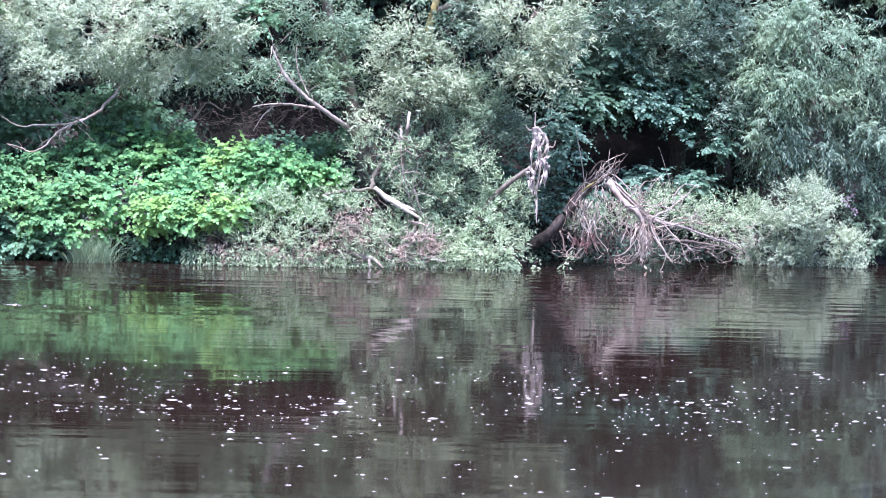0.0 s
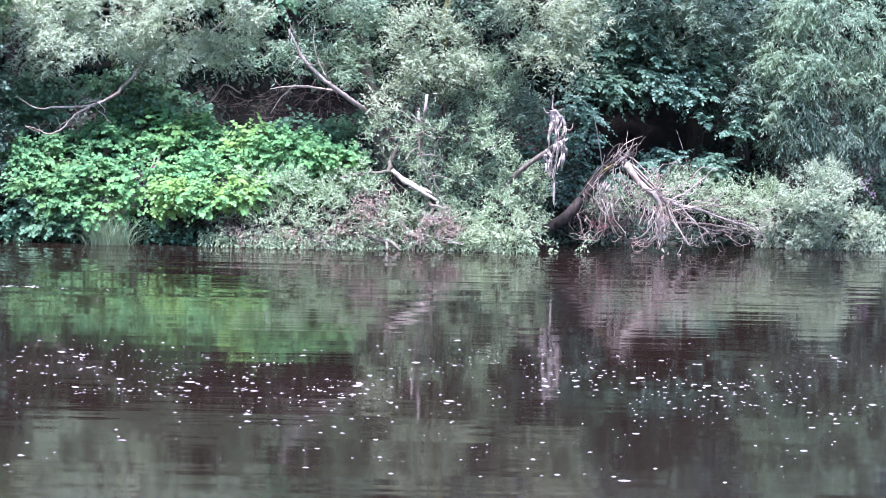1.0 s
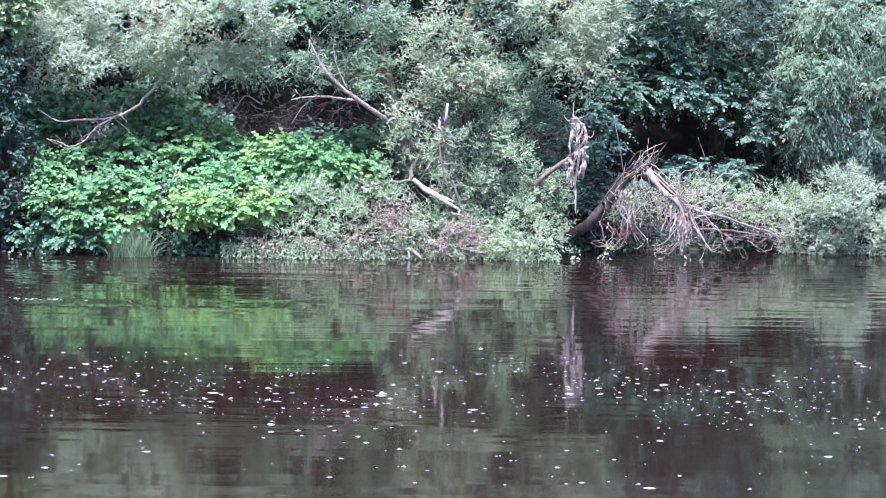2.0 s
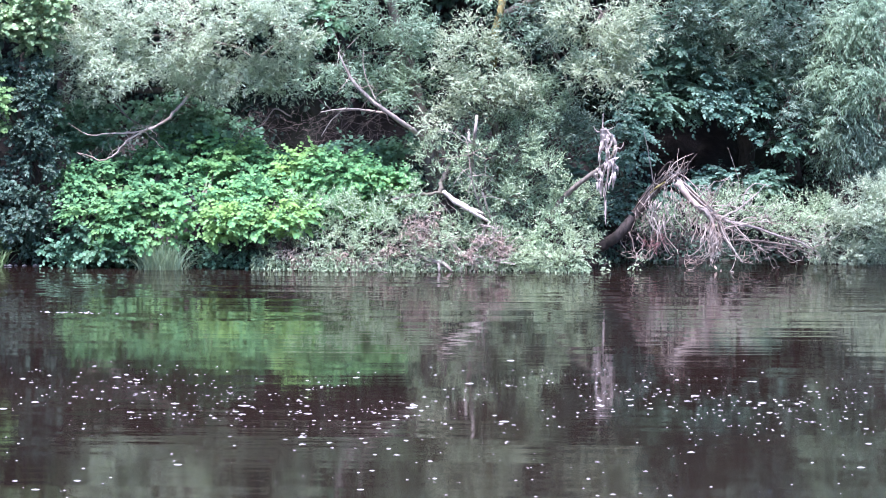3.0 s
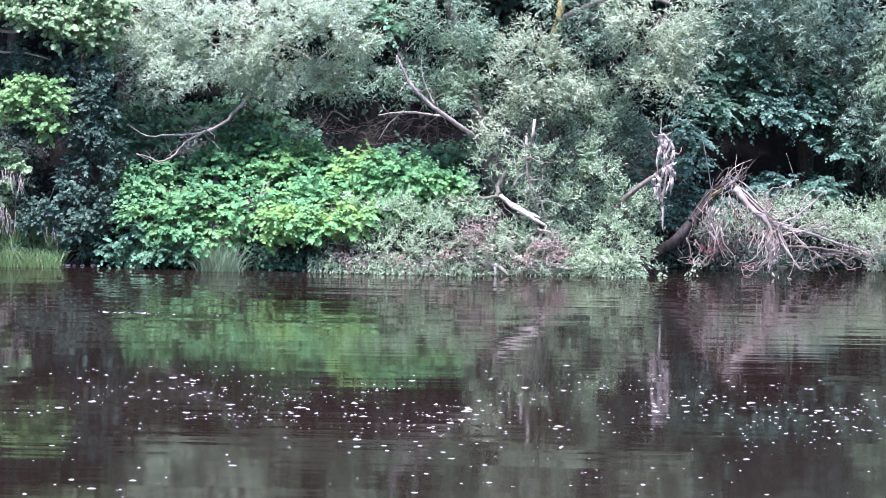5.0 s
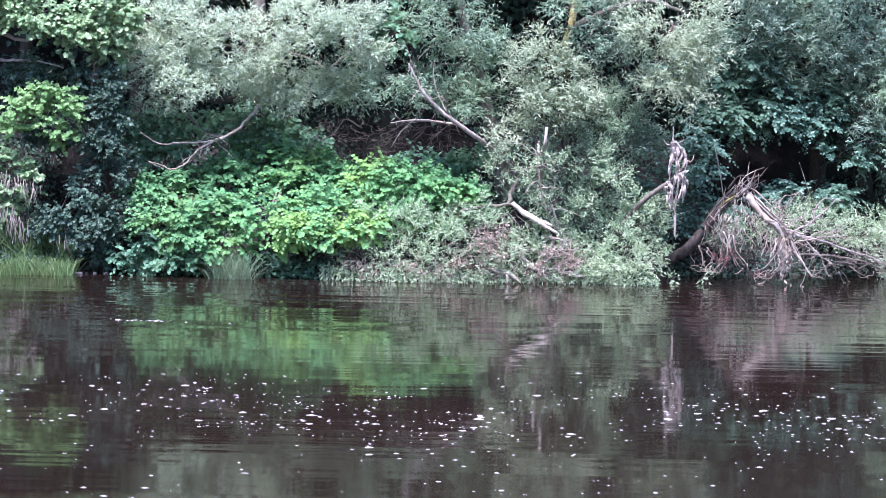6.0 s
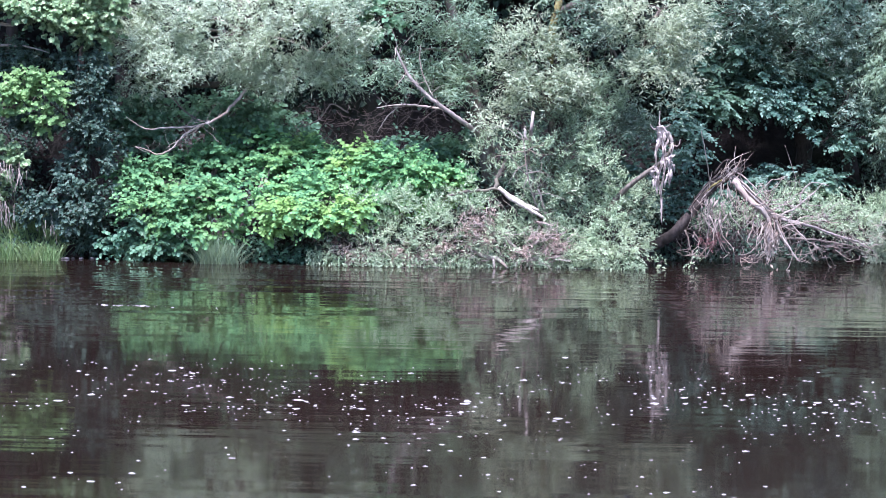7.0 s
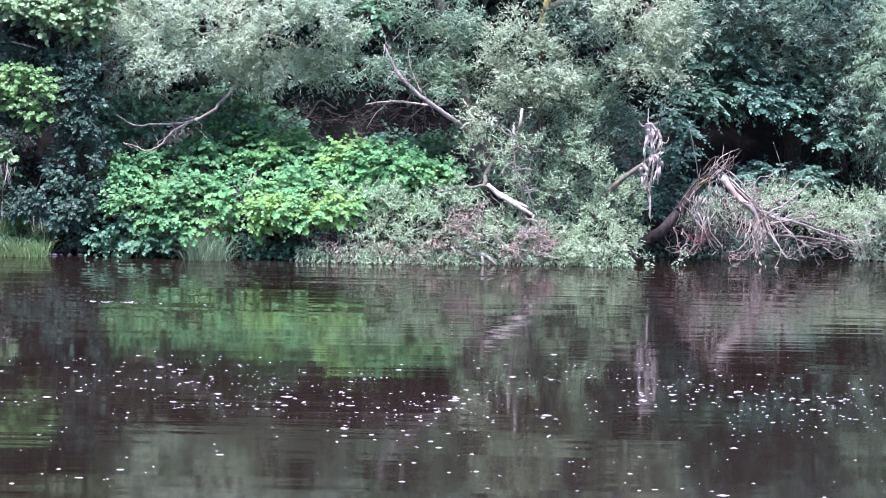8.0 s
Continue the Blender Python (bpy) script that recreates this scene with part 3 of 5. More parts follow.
def leaning_willow():
    t = tree("willow_tree", (0.75, 59.5, 1.12), "green willow with a bare leaning limb above dark bank", "tree", "willows")
    tube_part("trunk", t, [(0.75, 59.5, 1.12), (0.39, 59, 3.2), (-0.12, 59, 5.23), (-0.63, 59, 7.1), (-0.97, 59, 8.95)], [0.26, 0.22, 0.18, 0.14, 0.08], M_BARK)
    tube_part("bare_limb", t, [(0.31, 57.2, 3.44), (-0.09, 56.6, 3.75), (-0.62, 56.3, 4.13), (-1.12, 56.2, 4.49), (-1.64, 56.2, 5.01), (-1.84, 56.2, 5.37), (-2.04, 56.2, 5.78)], [0.075, 0.066, 0.062, 0.054, 0.045, 0.034, 0.02], M_GREYWOOD, "bare pale grey leaning limb")
    tube_part("twig", t, [(-1, 56.2, 4.46), (-1.28, 56.2, 5.05), (-1.38, 56.2, 5.5), (-1.36, 56.2, 5.87)], [0.015, 0.013, 0.011, 0.006], M_TWIG)
    tube_part("dead_branch", t, [(-0.67, 56.4, 4.16), (-1.31, 56.6, 4.25), (-1.92, 56.8, 4.27), (-2.53, 56.9, 4.18)], [0.03, 0.027, 0.022, 0.012], M_TWIG)
    tube_part("dead_branch", t, [(-2.02, 57.6, 4.18), (-2.3, 57.5, 3.89), (-2.54, 57.5, 3.5)], [0.02, 0.016, 0.008], M_GREYWOOD)
    tube_part("dead_branch", t, [(-3.35, 58, 4.01), (-3.82, 58, 4.24), (-4.12, 58, 3.84), (-4.57, 57.8, 3.61)], [0.025, 0.02, 0.016, 0.008], M_BROWNTWIG)
    side_twigs(t, [(-0.09, 56.6, 3.75), (-1.12, 56.2, 4.49), (-1.84, 56.2, 5.37), (-2.04, 56.2, 5.78)], 12, 0.7, M_TWIG, next_rng())
    side_twigs(t, [(-0.67, 56.4, 4.16), (-1.31, 56.6, 4.25), (-2.53, 56.9, 4.18)], 12, 0.9, M_BROWNTWIG, next_rng())
    boughs(t, [(-1.07, 57.6, 6.96, 1.11, 1, 0.8), (-0.14, 57.6, 6.29, 0.8, 0.9, 0.86), (-0.82, 57.8, 5.75, 0.93, 0.9, 0.71), (-0.11, 57.5, 4.84, 0.71, 0.8, 0.71), (-1.69, 58, 5.12, 0.62, 0.8, 0.77), (-2.33, 57.2, 5.34, 0.69, 0.6, 0.49), (-0.89, 58.2, 5.06, 0.68, 0.7, 0.62)], WILLOW_BOLD, M_WILLOW_GREEN, hold=(-0.21, 59, 5.7))
    boughs(t, [(-1.28, 59, 8.48, 1.73, 1.5, 1.1)], WILLOW_HIGH, M_WILLOW_GREEN, hold=(-0.8, 59, 8.03))


def centre_willow():
    t = tree("willow_tree", (2.06, 57.6, 0.19), "young silvery willow with a broken grey trunk at the waterline", "tree", "willows")
    tube_part("trunk", t, [(2.16, 57.6, 0.11), (1.93, 57.6, 1.11), (1.71, 57.3, 2.2), (1.56, 56.9, 2.98), (1.58, 55.85, 3.6), (1.64, 55.8, 4.16)], [0.09, 0.07, 0.045, 0.034, 0.048, 0.038], M_TWIG, "broken grey weathered trunk")
    tube_part("stem", t, [(2.39, 57.2, 0.23), (2.09, 56.9, 1.01), (1.74, 56.2, 1.77), (1.51, 55.9, 2.55), (1.38, 55.85, 3.43), (1.23, 55.85, 3.63)], [0.025, 0.022, 0.018, 0.016, 0.014, 0.01], M_TWIG)
    tube_part("stem", t, [(2.72, 57, 0.25), (2.23, 56.7, 1.03), (1.99, 56.6, 1.56), (1.83, 56.6, 2.09)], [0.05, 0.045, 0.04, 0.025], M_GREYWOOD)
    tube_part("stem", t, [(2.12, 57.6, 0.65), (2.25, 57.8, 2.34), (2.2, 57.8, 4.35), (1.93, 57.6, 6.02), (1.76, 57.6, 6.78)], [0.12, 0.1, 0.08, 0.05, 0.02], M_BARK)
    tube_part("broken_stub", t, [(1.48, 55.85, 3.42), (1.42, 55.8, 3.62), (1.44, 55.8, 3.78)], [0.03, 0.036, 0.02], M_PALEWOOD, "split pinkish heartwood", 8, 0.3)
    side_twigs(t, [(1.74, 56.2, 1.77), (1.51, 55.9, 2.55), (1.38, 55.85, 3.43)], 16, 0.9, M_TWIG, next_rng())
    boughs(t, [(1.39, 56.9, 5.62, 0.85, 0.8, 0.73), (2.43, 57, 5.24, 0.7, 0.8, 0.64), (0.95, 57, 4.86, 0.67, 0.7, 0.76), (1.63, 56.8, 4.65, 0.85, 0.7, 0.7), (2.55, 57, 4.59, 0.64, 0.7, 0.7), (1.5, 57, 6.28, 0.46, 0.5, 0.4), (0.56, 57, 3.95, 0.52, 0.6, 0.61)], WILLOW_BOLD, M_WILLOW_YOUNG, hold=(2.18, 57.8, 3.88))
    boughs(t, [(2.35, 57.3, 3.59, 0.76, 0.7, 0.67), (3.05, 57.4, 3.53, 0.7, 0.7, 0.7), (3.29, 57.3, 2.46, 0.86, 0.7, 0.76), (2.23, 57.4, 2.29, 0.86, 0.7, 0.77), (1.08, 57.4, 2.49, 0.52, 0.5, 0.52), (2.86, 57.2, 1.39, 0.92, 0.7, 0.7),
               (3.51, 57.8, 4.37, 0.62, 0.7, 0.77), (3.19, 58, 5.28, 0.62, 0.7, 0.93)], SALLOW, M_WILLOW_GREEN, hold=(2.25, 57.8, 2.34))
    boughs(t, [(1.8, 56.3, 3.2, 0.36, 0.3, 0.3), (0.76, 56.8, 3.05, 0.7, 0.6, 0.61), (1.68, 56.6, 2.09, 0.42, 0.35, 0.66), (1.63, 56.6, 0.95, 0.45, 0.35, 0.51), (2.79, 56.8, 3.31, 0.52, 0.4, 0.45), (3.49, 56.8, 2.72, 0.52, 0.4, 0.36), (2.67, 56.8, 1.94, 0.45, 0.35, 0.36)], SALLOW, M_SALLOW, hold=(2.25, 57.8, 2.34))


def lichened_willow():
    t = tree("willow_tree", (2.53, 60.5, 1.41), "tall willow with yellow-lichened trunk and pale drooping crown", "tree", "willows")
    # lower trunk's shade is put into a darker wood colour
    tube_part("trunk", t, [(2.53, 60.5, 1.41), (2.4, 60.4, 3.51), (2.23, 58.8, 4.8), (2.12, 57.8, 5.57)], [0.3, 0.26, 0.2, 0.15], M_DARKWOOD, "lower trunk coloured dark for shade")
    tube_part("trunk", t, [(2.12, 57.8, 5.49), (2.12, 57.3, 6.02), (2.18, 57.3, 6.55), (2.32, 57.5, 7.09), (2.61, 58.8, 8.84)], [0.11, 0.11, 0.10, 0.10, 0.08], M_LICHEN, "yellow-lichened trunk")
    tube_part("limb", t, [(2.31, 58.8, 6.83), (3.23, 58.2, 7.28), (4.26, 57.6, 7.58), (5.3, 57.2, 7.28)], [0.1, 0.09, 0.07, 0.04], M_BARK)
    boughs(t, [(4.31, 57, 6.96, 0.67, 0.8, 0.82), (5.05, 56.8, 6.81, 0.94, 0.9, 0.94), (5.76, 57, 6, 0.76, 0.8, 0.79), (4.98, 56.9, 5.69, 0.79, 0.8, 0.76), (5.51, 56.9, 4.94, 0.7, 0.7, 0.64), (4.58, 57, 5, 0.55, 0.6, 0.61), (6.16, 57.4, 6.77, 0.61, 0.8, 0.77)], WILLOW_BOLD, M_WILLOW_YOUNG, hold=(5.02, 57.4, 6.98))
    boughs(t, [(2.18, 57, 7.34, 0.61, 0.5, 0.37), (2.59, 57.2, 6.25, 0.4, 0.4, 0.46), (4.79, 58.8, 8.57, 1.88, 1.5, 0.94), (2.8, 59.4, 8.57, 1.43, 1.4, 0.95)], WILLOW_BOLD, M_WILLOW_GREEN, hold=(3.1, 58.6, 7.14))
    # rear boughs behind the pale crown, shade painted in by a darker leaf
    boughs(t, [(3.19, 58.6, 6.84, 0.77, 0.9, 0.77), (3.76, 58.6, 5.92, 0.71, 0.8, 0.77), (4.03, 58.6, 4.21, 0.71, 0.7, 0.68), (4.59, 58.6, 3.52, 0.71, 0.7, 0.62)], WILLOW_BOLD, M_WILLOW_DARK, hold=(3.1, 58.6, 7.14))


def weeping_willow():
    t = tree("willow_tree", (14.08, 63, 1.27), "broad grey-green willow hanging to the bank shrubs", "tree", "willows")
    tube_part("trunk", t, [(14.1, 63, 0.93), (14.01, 62.6, 2.98), (13.54, 62, 5.16), (13.53, 61.6, 7.3), (13.62, 61.6, 9.26)], [0.32, 0.28, 0.22, 0.16, 0.1], M_BARK)
    boughs(t, [(12.27, 59.8, 6.65, 0.96, 1, 1.12), (13.29, 59.6, 6.43, 0.89, 1, 1.27), (12.45, 59.6, 5.14, 0.99, 0.9, 0.8), (11.78, 60, 5.76, 0.64, 0.8, 0.8), (13.56, 59.8, 4.84, 0.86, 0.9, 0.86), (14.54, 60, 5.83, 0.8, 0.9, 1.12)], WEEPING, M_WILLOW_GREEN, hold=(13.5, 61.6, 6.47))
    # lower boughs carry their shade in a darker leaf colour than those above
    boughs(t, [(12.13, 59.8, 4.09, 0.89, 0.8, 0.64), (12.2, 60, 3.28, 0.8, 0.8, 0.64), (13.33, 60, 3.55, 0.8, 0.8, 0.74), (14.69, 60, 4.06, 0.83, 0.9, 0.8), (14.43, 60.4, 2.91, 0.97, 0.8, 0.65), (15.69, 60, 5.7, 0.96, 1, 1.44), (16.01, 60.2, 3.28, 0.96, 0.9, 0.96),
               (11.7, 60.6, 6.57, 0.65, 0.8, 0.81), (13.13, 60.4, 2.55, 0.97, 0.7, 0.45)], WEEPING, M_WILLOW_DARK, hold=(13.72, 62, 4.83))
    boughs(t, [(12.77, 61.4, 8.74, 1.97, 1.6, 0.98), (15.09, 61.4, 8.64, 1.97, 1.6, 1.15)], WILLOW_HIGH, M_WILLOW_GREEN, hold=(13.58, 61.6, 8.12))


def upright_willow():
    t = tree("willow_tree", (11.5, 63.6, 2.2), "green willow among darker trees of the bank", "tree", "willows")
    tube_part("trunk", t, [(11.5, 63.6, 2.0), (10.9, 62.9, 4.41), (9.7, 62.2, 6.71), (8.9, 61.6, 8.96)], [0.24, 0.2, 0.16, 0.1], M_DARKWOOD)
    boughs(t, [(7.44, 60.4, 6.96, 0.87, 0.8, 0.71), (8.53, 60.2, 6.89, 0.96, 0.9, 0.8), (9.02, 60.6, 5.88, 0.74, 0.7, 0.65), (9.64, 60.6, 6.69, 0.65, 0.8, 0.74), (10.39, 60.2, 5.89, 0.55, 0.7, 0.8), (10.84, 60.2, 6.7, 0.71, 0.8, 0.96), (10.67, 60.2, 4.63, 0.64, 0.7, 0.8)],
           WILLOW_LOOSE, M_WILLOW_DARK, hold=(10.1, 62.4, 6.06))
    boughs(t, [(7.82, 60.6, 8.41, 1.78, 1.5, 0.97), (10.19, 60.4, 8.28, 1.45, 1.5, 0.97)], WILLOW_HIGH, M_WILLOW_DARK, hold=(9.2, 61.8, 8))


silver_willow()
leaning_willow()
centre_willow()
lichened_willow()
weeping_willow()
upright_willow()


# ---- broad-leaved trees and shrubs ----
def broadleaf(name, base, label, category, stem_top, clumps, style, mat, group="", wood=None, thick=0.08, single=0):
    t = thing(name, base, label, category, group)
    b, e = np.array(base, dtype=float), np.array(stem_top, dtype=float)
    tube_part("stem", t, [b, b + (e - b) * 0.35 + np.array((0.06, 0.05, 0)), b + (e - b) * 0.7, e], [thick * 1.3, thick, thick * 0.8, thick * 0.4], wood or M_BARK, sides=8)
    boughs(t, clumps, style, mat, hold=stem_top, wood=wood, single=single)
    return t


def bank_shrubs():
    g = "bright green shrubs at the water"
    lab = "bright green broad-leaved shrub leaning over the river"
    broadleaf("shrub", (-9.16, 57.6, 0.13), "deep green broad-leaved shrub leaning over the river", "shrub", (-8.95, 57.2, 1.25), [(-9.35, 57.58, 1.91, 0.61, 0.61, 0.64), (-8.51, 56.36, 1.39, 0.78, 0.6, 0.54), (-8.34, 57.77, 2.08, 0.74, 0.61, 0.61), (-8.79, 57.67, 2.08, 0.61, 0.51, 0.55)], BROAD, M_DEEP, g, single=45)
    # lower boughs of the bright shrubs, shade painted into their leaf colour
    broadleaf("shrub", (-8.8, 57.3, 0.05), "low broad-leaved shrub at the waterline, coloured dark green for shade", "shrub", (-8.75, 57.1, 0.5), [(-9.17, 56.7, 0.51, 0.64, 0.5, 0.48), (-8.28, 56.4, 0.37, 0.69, 0.4, 0.27), (-8.75, 56.5, 0.75, 0.5, 0.4, 0.3)], BROAD, M_SHADE)
    broadleaf("shrub", (-7.24, 57.8, 0.15), "deep green broad-leaved shrub leaning over the river", "shrub", (-7.22, 57.5, 1.72), [(-7.4, 56.53, 1.54, 0.91, 0.7, 0.66), (-7.38, 58.7, 2.44, 0.88, 0.72, 0.69), (-6.83, 60.1, 3.06, 0.89, 0.74, 0.61), (-6.3, 61.09, 3.35, 0.82, 0.53, 0.39), (-7.88, 56.2, 0.95, 0.6, 0.4, 0.36), (-6.9, 56.2, 0.82, 0.75, 0.5, 0.39)], BROAD, M_DEEP, g, single=45)
    broadleaf("shrub", (-5.77, 57.8, 0.18), lab, "shrub", (-5.75, 57.5, 1.75), [(-6.05, 56.69, 1.63, 0.85, 0.71, 0.7), (-5.92, 59.11, 2.67, 0.82, 0.73, 0.73), (-5.25, 60.38, 3.05, 0.7, 0.53, 0.39), (-5, 56.1, 1.24, 0.84, 0.6, 0.51)], BROAD, M_BRIGHT, g, single=45)
    broadleaf("shrub", (-4.06, 57.8, 0.21), lab, "shrub", (-4.06, 57.5, 1.63), [(-4.78, 58.69, 2.48, 0.88, 0.72, 0.69), (-3.82, 56.43, 1.54, 0.78, 0.7, 0.6), (-4.52, 57.41, 1.93, 0.76, 0.61, 0.55), (-3.84, 58.82, 2.5, 0.72, 0.62, 0.54), (-3.95, 56.1, 1.08, 0.69, 0.5, 0.3), (-3.29, 57.46, 1.95, 0.61, 0.51, 0.55), (-4.47, 59.63, 2.86, 0.73, 0.52, 0.42), (-3.21, 56.2, 1.34, 0.51, 0.4, 0.45)], BROAD, M_BRIGHT, g, single=45)
    broadleaf("shrub", (-1.9, 58, 0.55), lab, "shrub", (-1.91, 57.8, 1.65), [(-2.94, 57.81, 2.72, 0.77, 0.61, 0.46), (-2.15, 57.42, 2.55, 0.86, 0.61, 0.55), (-1.45, 57.49, 2.48, 0.71, 0.51, 0.45), (-3.15, 57.7, 2.09, 0.68, 0.51, 0.52), (-1.21, 57.24, 2.23, 0.71, 0.61, 0.52), (-0.59, 57.06, 2.01, 0.55, 0.5, 0.49), (-2.36, 57.3, 1.75, 0.71, 0.51, 0.39), (-1.13, 57.42, 1.76, 0.77, 0.51, 0.43), (-0.52, 57.17, 2.25, 0.55, 0.4, 0.39)], BROAD, M_BRIGHT, g, single=45)


def shaded_shrubs():
    g = "shaded shrubs under the willows"
    broadleaf("shrub", (-8.43, 60.1, 3.55), "dark green shaded shrub behind the bright bushes", "shrub", (-8.43, 60, 3.74), [(-9.64, 59.5, 3.72, 0.89, 0.62, 0.47), (-8.39, 59.7, 3.9, 1.02, 0.62, 0.46), (-8.85, 59.5, 3.1, 1.1, 0.62, 0.45), (-7.3, 59.9, 4.08, 0.74, 0.51, 0.42), (-10.04, 59.5, 4.27, 0.57, 0.51, 0.41)], SHADY, M_SHADE_LIFTED, g)
    broadleaf("shrub", (-5.82, 60.7, 3.93), "dark green shaded shrub behind the bright bushes", "shrub", (-5.82, 60.6, 4.03), [(-2.25, 58, 6.73, 0.53, 0.5, 0.62), (-6.52, 60.1, 3.69, 0.9, 0.61, 0.42), (-5.25, 60.3, 3.62, 0.8, 0.51, 0.39), (-6.08, 60.5, 4.17, 0.74, 0.51, 0.36)], SHADY, M_SHADE_LIFTED, g)
    broadleaf("shrub", (-0.87, 60.7, 2.96), "dark green shaded shrub beside bare earth", "shrub", (-0.87, 60.5, 3.06), [(-1.05, 60.1, 2.9, 0.74, 0.51, 0.35), (-0.24, 60.1, 2.84, 0.57, 0.51, 0.48), (-2.02, 60.3, 2.95, 0.54, 0.41, 0.25)], SHADY, M_SHADE_LIFTED, g)


def left_trees():
    t = thing("maple_tree", (-14.35, 58.5, 0.43), "maple with light yellow-green lobed leaves and grey branches", "tree")
    tube_part("trunk", t, [(-14.35, 58.5, 0.43), (-14.22, 58.3, 2.8), (-14.38, 58, 5.29), (-14.18, 57.8, 8.36)], [0.22, 0.2, 0.17, 0.12], M_BARK)
    tube_part("limb", t, [(-14.24, 57.9, 6.21), (-13.16, 57.4, 6.4), (-12.73, 57.2, 6.27), (-12.3, 57, 6.25), (-11.65, 56.8, 6.53)], [0.08, 0.06, 0.05, 0.04, 0.02], M_GREYWOOD)
    tube_part("limb", t, [(-14.3, 57.9, 5.6), (-13.16, 57.4, 5.7), (-12.5, 57.2, 5.69), (-11.92, 57, 5.65), (-11.36, 56.9, 5.51)], [0.06, 0.045, 0.035, 0.025, 0.012], M_GREYWOOD)
    tube_part("limb", t, [(-14.28, 58.2, 3.89), (-13.2, 57.6, 3.69), (-12.14, 57, 3.87)], [0.06, 0.045, 0.02], M_BARK)
    boughs(t, [(-12.47, 56.4, 4.25, 0.51, 0.5, 0.45), (-11.39, 56.3, 4.42, 0.54, 0.5, 0.51), (-11.87, 56.4, 4.64, 0.51, 0.45, 0.36), (-11.33, 56.4, 3.79, 0.39, 0.4, 0.27), (-13.43, 56.6, 4.08, 0.54, 0.6, 0.6)], MAPLE, M_MAPLE_YELLOW, hold=(-12.49, 57.2, 3.91), wood=M_BARK, single=40)
    boughs(t, [(-11.99, 56.6, 6.89, 0.85, 0.7, 0.54), (-11.21, 56.5, 6.38, 0.66, 0.6, 0.51), (-12.72, 56.8, 7.34, 0.91, 0.8, 0.61), (-10.51, 56.8, 6.85, 0.76, 0.7, 0.61), (-10.17, 57, 6.34, 0.58, 0.6, 0.58), (-9.87, 57, 7.02, 0.55, 0.6, 0.55), (-11.48, 58.2, 8.27, 1.71, 1.3, 0.78), (-13.98, 57, 7.1, 0.91, 1, 0.91)], MAPLE, M_MAPLE, hold=(-12.15, 57, 6.45), wood=M_BARK, single=30)
    t = thing("ivied_tree", (-10.58, 58.6, 0.34), "dead stem smothered in dark blue-green ivy", "tree")
    tube_part("trunk", t, [(-10.58, 58.6, 0.26), (-10.61, 58.3, 2.24), (-10.72, 58, 4.11), (-10.65, 58, 5.81)], [0.18, 0.16, 0.14, 0.08], M_DARKWOOD)
    # the last, flat bough is added to block sky light over the hollow
    boughs(t, [(-10.54, 57, 5.19, 0.67, 0.6, 0.61), (-10.22, 56.9, 4.29, 0.61, 0.6, 0.67), (-12.28, 57.6, 5.32, 0.92, 0.6, 0.55), (-9.96, 57.2, 3.53, 0.52, 0.5, 0.76), (-9.91, 57, 0.78, 0.46, 0.45, 0.7), (-12.32, 57.8, 4.63, 0.93, 0.5, 0.46), (-12.06, 59.2, 3.68, 0.95, 1.4, 0.28)], IVY, M_IVY_SHADE, hold=(-10.63, 58.1, 3.34), wood=M_DARKWOOD)
    boughs(t, [(-10.45, 56.8, 3.56, 0.58, 0.6, 0.58), (-10.11, 56.8, 2.77, 0.55, 0.6, 0.7), (-10.46, 56.7, 2.24, 0.51, 0.55, 0.54), (-10.15, 56.6, 1.57, 0.6, 0.55, 0.45), (-11.15, 56.5, 1.52, 0.69, 0.55, 0.42), (-10.51, 56.5, 1.08, 0.6, 0.5, 0.3), (-11.57, 56.5, 1.15, 0.45, 0.45, 0.24)], IVY, M_IVY_SHADE, hold=(-10.63, 58.1, 3.34), wood=M_DARKWOOD)
    t = broadleaf("shrub", (-13.31, 57.4, 0.38), "small shrub hung with dead flood debris", "shrub", (-13.11, 57.2, 2.09), [(-12.59, 56.6, 2.81, 0.48, 0.45, 0.39), (-12.34, 56.5, 2.36, 0.51, 0.45, 0.42), (-12.97, 56.6, 1.97, 0.45, 0.4, 0.36)], MAPLE, M_MAPLE)


